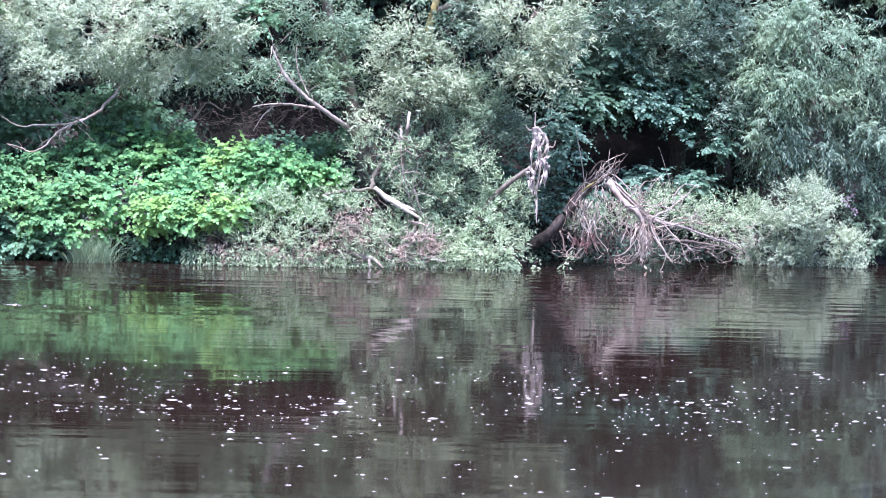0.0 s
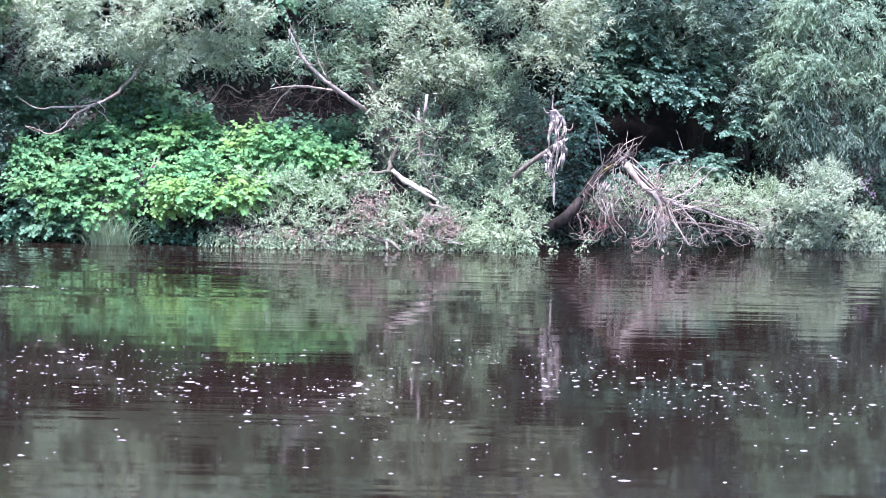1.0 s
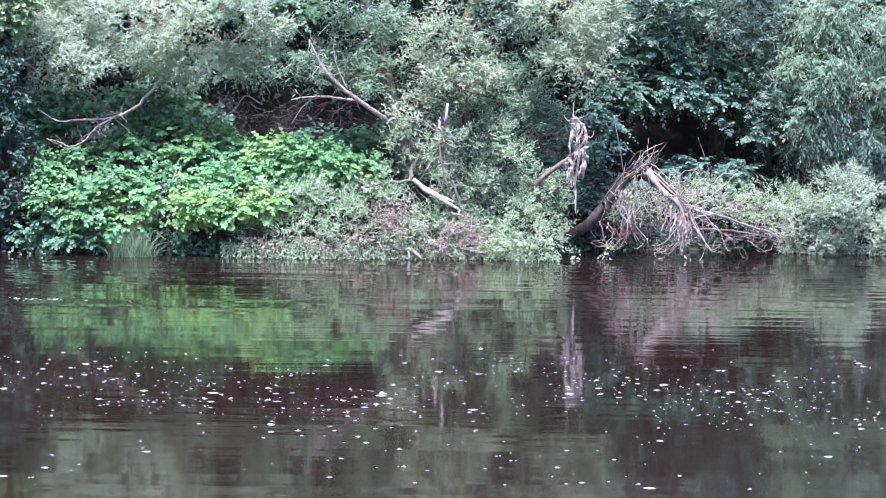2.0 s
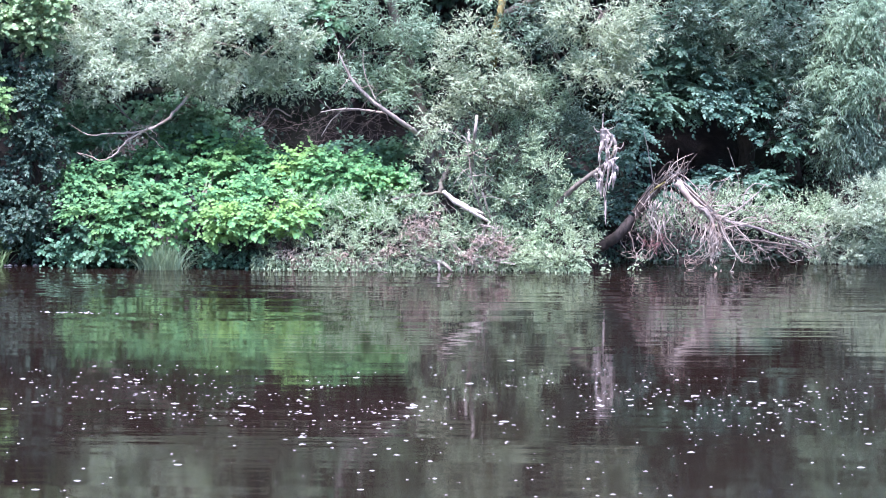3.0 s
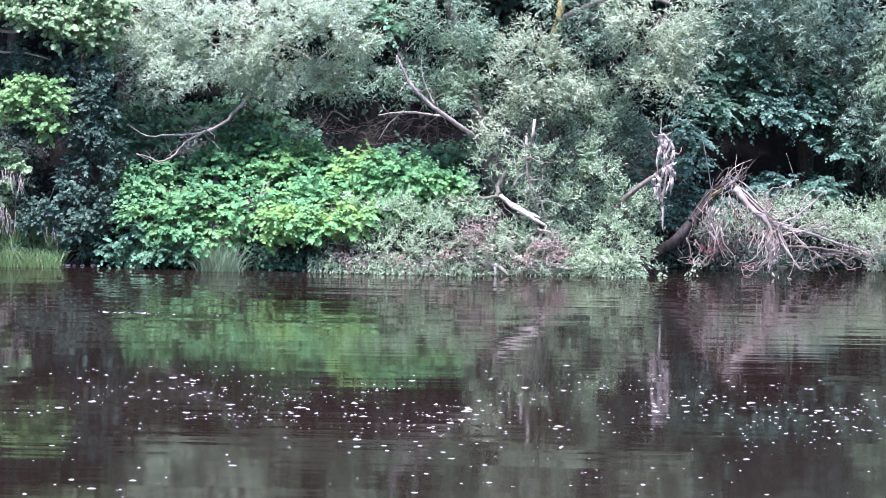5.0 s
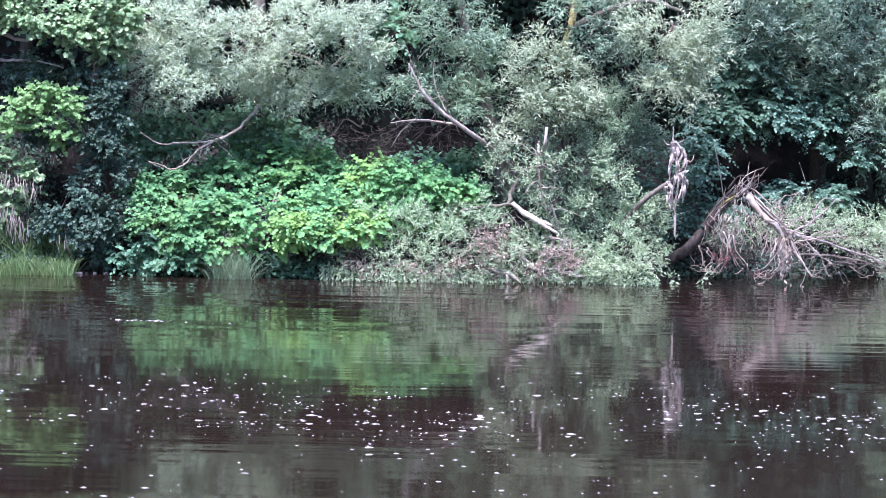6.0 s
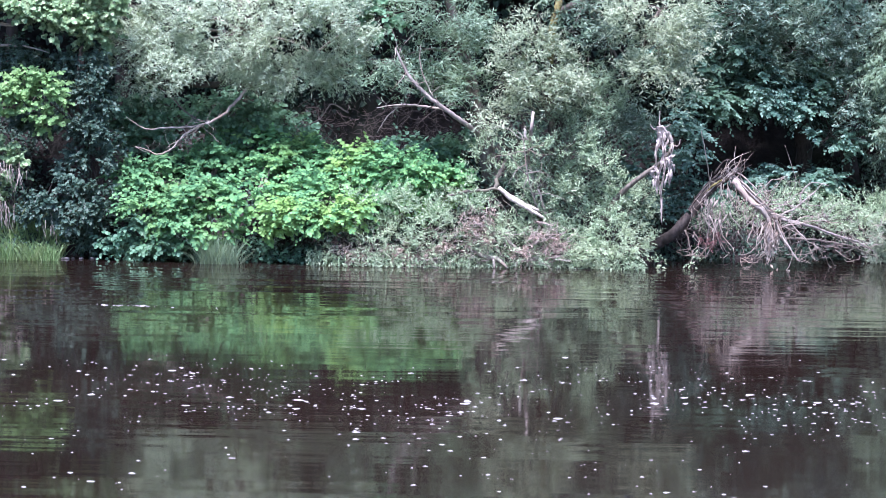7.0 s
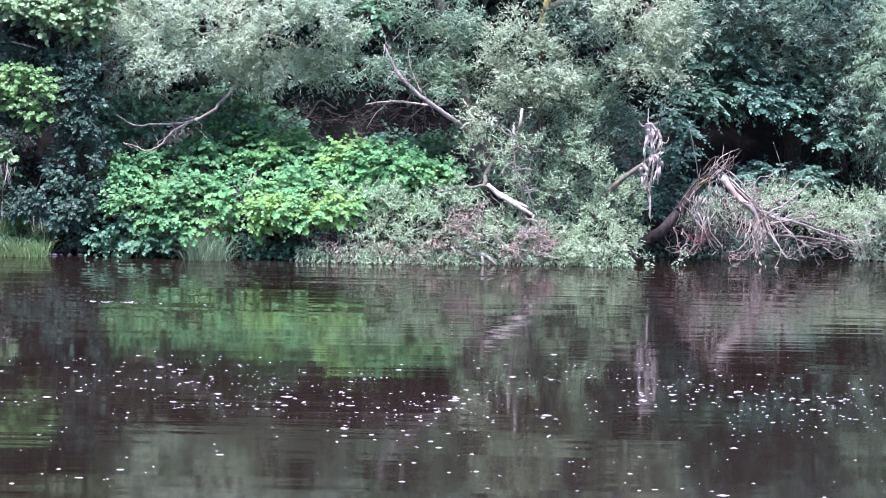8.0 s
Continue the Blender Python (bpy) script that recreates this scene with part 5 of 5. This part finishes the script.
def ragged_branch():
    t = thing("leaning_branch", (3.36, 57.3, 0.82), "leaning bare grey branch caught full of tattered plastic", "branch")
    tube_part("stem", t, [(3.36, 57.3, 0.82), (3.68, 57, 1.42), (4.04, 56.9, 1.96), (4.46, 56.6, 2.37), (5.04, 56.4, 2.84), (5.28, 56.2, 3.15), (5.38, 56.4, 3.4)], [0.09, 0.08, 0.072, 0.066, 0.058, 0.05, 0.03], M_BARK, "grey-brown stem", 10, 0.18)
    tube_part("twig", t, [(5.37, 56.4, 3.34), (5.5, 56.3, 3.3), (5.58, 56.3, 3.5)], [0.025, 0.02, 0.01], M_GREYWOOD)
    tube_part("twig", t, [(5.33, 56.4, 3.22), (5.32, 56.4, 3.55), (5.1, 56.4, 3.78), (5.01, 56.4, 3.89), (5.02, 56.4, 4.23)], [0.05, 0.05, 0.04, 0.02, 0.008], M_GREYWOOD)
    tube_part("twig", t, [(5.1, 56.4, 3.78), (4.86, 56.3, 3.74), (4.75, 56.3, 3.88)], [0.03, 0.02, 0.008], M_GREYWOOD)
    tube_part("twig", t, [(5.1, 56.4, 3.75), (5.33, 56.3, 3.89)], [0.02, 0.006], M_GREYWOOD)
    rng = next_rng()

    def rag(top, length, width, label):
        """A creased hanging strip with ragged lower end."""
        g = thing("plastic_rag", top, label, "plastic debris", "plastic rags on the branch")
        nu, nv = 9, 22
        a, b = np.meshgrid(np.linspace(-1, 1, nu), np.linspace(0, 1, nv))
        ph = rng.uniform(0, 6.28, 4)
        taper = 0.7 + 0.3 * np.sin(b * 4 + ph[0]) - 0.3 * b * rng.random() + 0.14 * rng.uniform(-1, 1, (nv, 1)) * np.ones((1, nu))
        x = a * width * taper + 0.05 * np.sin(b * 5 + ph[1]) + 0.006 * rng.normal(size=a.shape)
        y = 0.035 * np.sin(a * 5 + b * 4 + ph[2]) + 0.03 * np.sin(b * 11 + ph[3]) + 0.006 * rng.normal(size=a.shape)
        z = -b * length * (1 + 0.25 * np.sin(a * 4 + ph[0]) * b)
        front = np.stack([x, y, z], -1).reshape(-1, 3)
        back = front + np.array((0, 0.012, 0))
        i, j = np.meshgrid(np.arange(nv - 1), np.arange(nu - 1), indexing="ij")
        q = (i * nu + j)[..., None] + np.array([0, 1, nu + 1, nu])
        q = q.reshape(-1, 4)
        m = nu * nv
        rim = np.concatenate([np.arange(nu), np.arange(nu - 1, m, nu)[1:], np.arange(m - nu, m)[::-1][1:], np.arange(0, m, nu)[::-1][1:-1]])
        nxt = np.roll(rim, -1)
        side = np.stack([rim, rim + m, nxt + m, nxt], -1)
        part("sheet", mesh_of("sheet", np.vstack([front, back]), [q, q[:, ::-1] + m, side], M_PLASTIC, True), g)

    wound, hung = "pale tattered plastic strip wound on a bare branch", "pale tattered plastic strip hanging from a bare branch"
    for top, length, width, label in (
            ((5.06, 56.3, 3.82), 0.5, 0.09, wound), ((4.97, 56.25, 3.67), 0.75, 0.07, wound), ((5.09, 56.2, 3.55), 0.6, 0.06, wound), ((5.19, 56.3, 3.67), 0.5, 0.05, wound),
            ((5.3, 56.2, 3.4), 0.55, 0.07, hung), ((5.26, 56.15, 3), 0.65, 0.08, hung), ((5.37, 56.2, 3.08), 0.4, 0.05, hung), ((4.93, 56.2, 2.77), 0.5, 0.06, hung), ((4.87, 56.2, 2.65), 0.35, 0.05, hung),
            ((5.02, 56.2, 2.92), 0.75, 0.06, hung), ((5.12, 56.15, 3), 1.45, 0.03, "long thin pale plastic strand above the bank")):
        rag(top, length, width * 1.2 if length < 1 else width, label)


def broken_log():
    t = thing("broken_log", (1.92, 56.5, 1.42), "broken bare pale willow log lodged in the sallows", "log")
    tube_part("trunk", t, [(0.77, 56.2, 2.12), (1.07, 56.15, 1.87), (1.52, 56.1, 1.61), (1.98, 56.1, 1.34)], [0.055, 0.066, 0.06, 0.03], M_PALEWOOD, "bare pale wood", 10, 0.15)
    tube_part("trunk", t, [(0.84, 56.25, 2.06), (1.3, 56.2, 1.77), (1.84, 56.15, 1.54)], [0.04, 0.062, 0.035], M_PALEWOOD, "bare pale wood", 8, 0.2)
    tube_part("limb", t, [(0.87, 56.3, 2.09), (0.24, 56.3, 2.03), (-0.21, 56.3, 1.98), (-0.63, 56.3, 1.86)], [0.04, 0.042, 0.05, 0.035], M_BARK, "grey-brown barked limb", 10, 0.2)
    tube_part("limb", t, [(0.66, 56.3, 2.05), (0.75, 56.4, 2.41), (0.95, 56.6, 2.86)], [0.06, 0.055, 0.04], M_BARK, "", 10, 0.2)
    tube_part("limb", t, [(1.83, 56.2, 1.48), (2, 56.6, 1.03), (2.1, 57, 0.55)], [0.07, 0.07, 0.05], M_DARKWOOD)


def driftwood():
    t = thing("driftwood", (0.81, 56.1, 0.05), "bare grey driftwood branch dipping into the river", "driftwood")
    tube_part("stem", t, [(-0.11, 56.3, 0.56), (0.24, 56.1, 0.36), (0.58, 56, 0.27), (0.8, 56, 0.21), (1.03, 55.9, 0.01)], [0.04, 0.055, 0.07, 0.06, 0.03], M_TWIG)
    tube_part("limb", t, [(0.69, 56, 0.3), (0.67, 55.9, 0.13), (0.69, 55.9, -0.02)], [0.04, 0.035, 0.03], M_PALEWOOD)
    t = thing("driftwood", (1.94, 56.3, 0.15), "bare brown driftwood branch lying along the bank", "driftwood")
    tube_part("stem", t, [(0.79, 56.4, 0.95), (1.17, 56.2, 0.62), (1.55, 56.1, 0.34), (2.23, 56.1, 0.17)], [0.03, 0.04, 0.04, 0.02], M_TWIG)
    tube_part("stem", t, [(1.41, 56.2, 0.17), (2, 56.1, 0.24), (2.46, 56.2, 0.35)], [0.03, 0.03, 0.015], M_TWIG)
    t = thing("flood_debris", (-1.38, 56.4, 0.1), "heaps of pinkish dead twigs washed against the bushes", "debris", kind="stuff")
    rng = next_rng()
    tubes_part("twig_tangle", t, tangle(rng, (-2.44, 56.4, 0.24), (1.1, 0.35, 0.12), 70, 0.9), [[0.011, 0.003]] * 70, M_BROWNTWIG)
    tubes_part("twig_tangle", t, tangle(rng, (-0.03, 56.4, 0.71), (1.1, 0.35, 0.5), 60, 0.9), [[0.011, 0.003]] * 60, M_TWIG)
    tubes_part("twig_tangle", t, tangle(rng, (1.63, 56.6, 0.72), (0.8, 0.35, 0.6), 50, 1.0), [[0.012, 0.003]] * 50, M_TWIG)
    tubes_part("twig_tangle", t, tangle(rng, (3.15, 56.6, 0.29), (1.2, 0.35, 0.15), 60, 0.8), [[0.012, 0.004]] * 60, M_BROWNTWIG)
    tubes_part("twig_tangle", t, tangle(rng, (-0.33, 56, 0.73), (0.9, 0.15, 0.4), 34, 0.7), [[0.010, 0.003]] * 34, M_TWIG)
    tubes_part("twig_tangle", t, tangle(rng, (-2.28, 56, 0.36), (1.2, 0.15, 0.14), 48, 0.6), [[0.010, 0.003]] * 48, M_TWIG)
    tubes_part("twig_tangle", t, tangle(rng, (2, 56.2, 0.76), (0.6, 0.15, 0.5), 40, 0.9), [[0.014, 0.004]] * 40, M_TWIG)
    tubes_part("twig_tangle", t, tangle(rng, (6.87, 57.4, 0.42), (1.5, 0.3, 0.16), 34, 0.7), [[0.012, 0.005]] * 34, M_TWIG)
    tubes_part("twig_tangle", t, tangle(rng, (9.57, 58, 0.42), (1.5, 0.3, 0.16), 40, 0.8), [[0.012, 0.005]] * 40, M_TWIG)
    tubes_part("twig_tangle", t, tangle(rng, (-0.17, 55.8, 0.22), (2.6, 0.12, 0.1), 30, 0.6), [[0.010, 0.003]] * 30, M_TWIG)
    t = thing("flood_debris", (-12.66, 56.6, 1.06), "grey stringy debris hanging from a bank shrub", "debris", kind="stuff")
    for line, n, length, mat in (([(-13.0, 56.0, 2.6), (-12.4, 55.95, 2.55), (-11.85, 55.95, 2.27)], 46, 0.55, M_TWIG), ([(-13.15, 56.2, 1.75), (-12.65, 56.0, 1.72), (-12.3, 56.0, 1.4)], 50, 0.6, M_GREYWOOD), ([(-11.55, 56.2, 1.02), (-11.23, 56.1, 0.99), (-10.7, 56.1, 0.81)], 12, 0.5, M_TWIG)):
        tops = along(line, n, rng) + rng.normal(size=(n, 3)) * np.array((0.12, 0.08, 0.1))
        paths = [np.stack([p[:, 0] * 0.45 + p[0, 0] * 0.55, p[:, 1], p[:, 2]], -1) for p in strands(rng, tops, length, 0.05, 8)]
        tubes_part("string_tangle", t, paths, [[rng.uniform(0.005, 0.011), 0.004] for _ in paths], mat)
    t = thing("withered_shoot", (0.3, 56.5, 0.3), "withered buff and pink shoots among the sallows", "debris", "withered shoots")
    boughs(t, [(0.1, 56.15, 1.05, 0.38, 0.2, 0.4), (0.42, 56.1, 0.75, 0.36, 0.2, 0.3), (0.3, 56.1, 1.45, 0.3, 0.18, 0.3), (-0.55, 56.0, 0.55, 0.4, 0.2, 0.22)], WITHERED, M_DEADLEAF, hold=(0.3, 56.6, 0.4), wood=M_BROWNTWIG)
    tubes_part("twig_tangle", t, tangle(rng, (0.25, 55.95, 1.05), (0.45, 0.12, 0.55), 40, 0.7), [[0.010, 0.003]] * 40, M_TWIG)
    t = thing("withered_shoot", (2.0, 56.6, 0.25), "withered buff and pink shoots among the sallows", "debris", "withered shoots")
    boughs(t, [(1.95, 56.15, 0.75, 0.34, 0.2, 0.42), (2.35, 56.15, 0.5, 0.36, 0.2, 0.25), (1.4, 56.1, 0.35, 0.4, 0.2, 0.2)], WITHERED, M_DEADLEAF, hold=(2.0, 56.6, 0.35), wood=M_BROWNTWIG)
    tubes_part("twig_tangle", t, tangle(rng, (1.95, 55.95, 0.75), (0.5, 0.12, 0.5), 40, 0.8), [[0.010, 0.003]] * 40, M_TWIG)
    t = thing("withered_shoot", (-2.4, 56.4, 0.08), "withered buff and pink shoots at the waterline", "debris", "withered shoots")
    boughs(t, [(-3.0, 56.0, 0.28, 0.5, 0.2, 0.16), (-2.0, 56.0, 0.32, 0.55, 0.2, 0.18), (-1.1, 55.95, 0.25, 0.45, 0.2, 0.15)], WITHERED, M_DEADLEAF, hold=(-2.2, 56.4, 0.15), wood=M_BROWNTWIG)
    tubes_part("twig_tangle", t, tangle(rng, (-2.2, 55.85, 0.35), (1.5, 0.12, 0.22), 70, 0.7), [[0.010, 0.003]] * 70, M_TWIG)
    t = thing("dead_scrub", (-3.55, 61.6, 3.3), "brown bare brushwood on the shaded slope", "brushwood", kind="stuff")
    tubes_part("twig_tangle", t, tangle(rng, (-3.55, 61.4, 3.7), (1.5, 0.5, 0.45), 110, 0.9), [[0.008, 0.003]] * 110, M_BROWNTWIG)
    tubes_part("twig_tangle", t, tangle(rng, (-1.9, 61.2, 3.65), (1.1, 0.5, 0.45), 90, 0.9), [[0.008, 0.003]] * 90, M_BROWNTWIG)


def bare_sapling():
    t = thing("bare_sapling", (6.65, 59.2, 2.36), "thin bare pale sapling standing before a dark hollow", "sapling")
    tube_part("stem", t, [(6.72, 59.2, 2.12), (6.58, 59, 2.84), (6.47, 58.9, 3.31), (6.38, 58.9, 3.7)], [0.018, 0.016, 0.013, 0.008], M_TWIG, sides=6)


def dock_clump():
    t = thing("dock_plant", (6.28, 57.3, 0.57), "small clump of reddish withered leaves under the fallen trunk", "plant")
    boughs(t, [(6.52, 57.1, 0.78, 0.24, 0.2, 0.18)], DOCK, M_REDLEAF, hold=(6.4, 57.3, 0.53), wood=M_BROWNTWIG)


def water_plants():
    for x, y in ((5.15, 56.9), (6.05, 57.0)):
        t = thing("water_plant", (x, y, 0.0), "small pale green leafy plant standing in the shallows", "plant", "plants in the shallows")
        boughs(t, [(x, y - 0.05, 0.13, 0.2, 0.12, 0.1)], DOCK, M_SALLOW, hold=(x, y, -0.02), wood=M_BROWNTWIG)


def shore_stones():
    for k, (spot, r) in enumerate((((-10.91, 56.4, 0.04), 0.07), ((-10.77, 56.4, 0.06), 0.09), ((-10.62, 56.5, 0.03), 0.05), ((-10.4, 56.5, 0.04), 0.06), ((-10.12, 56.6, 0.06), 0.07), ((-10, 56.6, 0.07), 0.05), ((2.38, 56.1, 0.11), 0.05))):
        rng = next_rng()
        bm = bmesh.new()
        bmesh.ops.create_icosphere(bm, subdivisions=2, radius=r)
        for v in bm.verts:
            v.co *= 1 + 0.25 * noise.noise(v.co * 9 + Vector((k, 0, 0)))
            v.co.z *= 0.5
        me = bpy.data.meshes.new("shore_stone")
        bm.to_mesh(me)
        bm.free()
        me.materials.append(M_STONE)
        ob = new("shore_stone", me)
        ob.location = (spot[0], spot[1], 0.015)
        ob.rotation_euler = (0, 0, rng.uniform(0, 6))
        tagged(ob, "small pale grey stone lying at the waterline", "stone", "stones at the waterline")


bare_sapling()
dock_clump()
water_plants()
shore_stones()
fallen_tree()
ragged_branch()
broken_log()
driftwood()


# ---- grass ----
def blades(rng, n, x0, x1, y0, y1, height, width, lean, mat, name, label):
    x, y = rng.uniform(x0, x1, n), rng.uniform(y0, y1, n)
    z = np.maximum(land_height(x, y), -0.05)
    h = height * rng.uniform(0.4, 1.15, n)
    d = np.stack([rng.normal(size=n) * lean, rng.normal(size=n) * lean - lean * 0.6, np.ones(n)], -1)
    base = np.stack([x, y, z], -1)
    w = width * rng.uniform(0.6, 1.2, n)
    side = unit(np.cross(d, rng.normal(size=(n, 3))))
    rows = []
    for k in (0.0, 0.4, 0.75):
        c = base + d * (h * k)[:, None] + d * np.array((1, 1, -0.35)) * (h * k * k * 0.5)[:, None] * np.array((1, 1, 0.5))
        ww = (w * (1 - k * 0.5))[:, None]
        rows += [c - side * ww, c + side * ww]
    tip = base + d * h[:, None] + d * np.array((1, 1, -0.35)) * (h * 0.5)[:, None]
    v = np.stack(rows + [tip], 1)
    off = (np.arange(n) * 7)[:, None]
    q = np.vstack([off + np.array([[0, 1, 3, 2]]), off + np.array([[2, 3, 5, 4]])])
    ob = new(name, mesh_of(name, v.reshape(-1, 3), [q, off + np.array([[4, 5, 6]])], mat))
    tagged(ob, label, "grass", kind="stuff")


blades(next_rng(), 3200, -14.6, -10.9, 55.6, 57.6, 0.62, 0.011, 0.25, M_GRASS, "bank_grass", "bright green grass on a low river ledge")
blades(next_rng(), 260, -14.4, -11.2, 56.4, 57.6, 1.1, 0.014, 0.3, M_GRASS, "tall_grass", "tall yellow-green grass blades on the ledge")
blades(next_rng(), 800, -7.1, -6.2, 55.6, 56.5, 0.9, 0.008, 0.2, M_REED, "reed_grass", "drooping grey-green reed grass at the water")
blades(next_rng(), 260, -7.3, -6.0, 55.6, 56.5, 0.62, 0.0075, 0.5, M_REED, "reed_grass", "drooping grey-green reed grass at the water")


# ---- foam ----
def foam():
    """Flecks of foam drifting in loose bands down the river."""
    rng = next_rng()
    n = 2500
    y = np.concatenate([rng.normal(32.8, 1.9, int(n * 0.62)), rng.uniform(25, 37, int(n * 0.33)), rng.normal(45.2, 0.12, n - int(n * 0.62) - int(n * 0.33))])
    x = rng.uniform(-11, 13, n)
    far = np.arange(n) >= int(n * 0.95)
    x = np.where(far, rng.uniform(-8.4, -5.2, n), x)
    y = np.where(far, y - (x + 6.8) * 0.12, y)
    clump = np.sin(x * 0.8 + y * 0.5) + np.sin(x * 2.1 - y * 1.3) + rng.normal(size=n) * 0.8
    keep = (clump > -0.4)
    x, y = x[keep], y[keep]
    n = len(x)
    r = np.minimum(0.0086 * rng.lognormal(0, 0.5, n), 0.028)
    ang = np.linspace(0, 2 * np.pi, 12, endpoint=False)
    wob = 1 + rng.uniform(-0.12, 0.12, (n, 12)) + 0.18 * np.sin(2 * ang[None] + rng.uniform(0, 6.28, (n, 1)))
    asp = rng.uniform(1.2, 3.2, n)
    ring = np.stack([x[:, None] + np.cos(ang) * wob * (r * asp)[:, None], y[:, None] + np.sin(ang) * wob * r[:, None] * 0.8, np.full((n, 12), 0.003)], -1)
    top = np.stack([x, y, 0.004 + r * 0.35], -1)[:, None]
    v = np.concatenate([ring, top], 1)
    off = (np.arange(n) * 13)[:, None]
    f = np.vstack([off + np.array([[k, (k + 1) % 12, 12]]) for k in range(12)])
    ob = new("foam_flecks", mesh_of("foam_flecks", v.reshape(-1, 3), [f], M_FOAM, True))
    tagged(ob, "small white foam flecks drifting on dark water", "foam", kind="stuff")


foam()
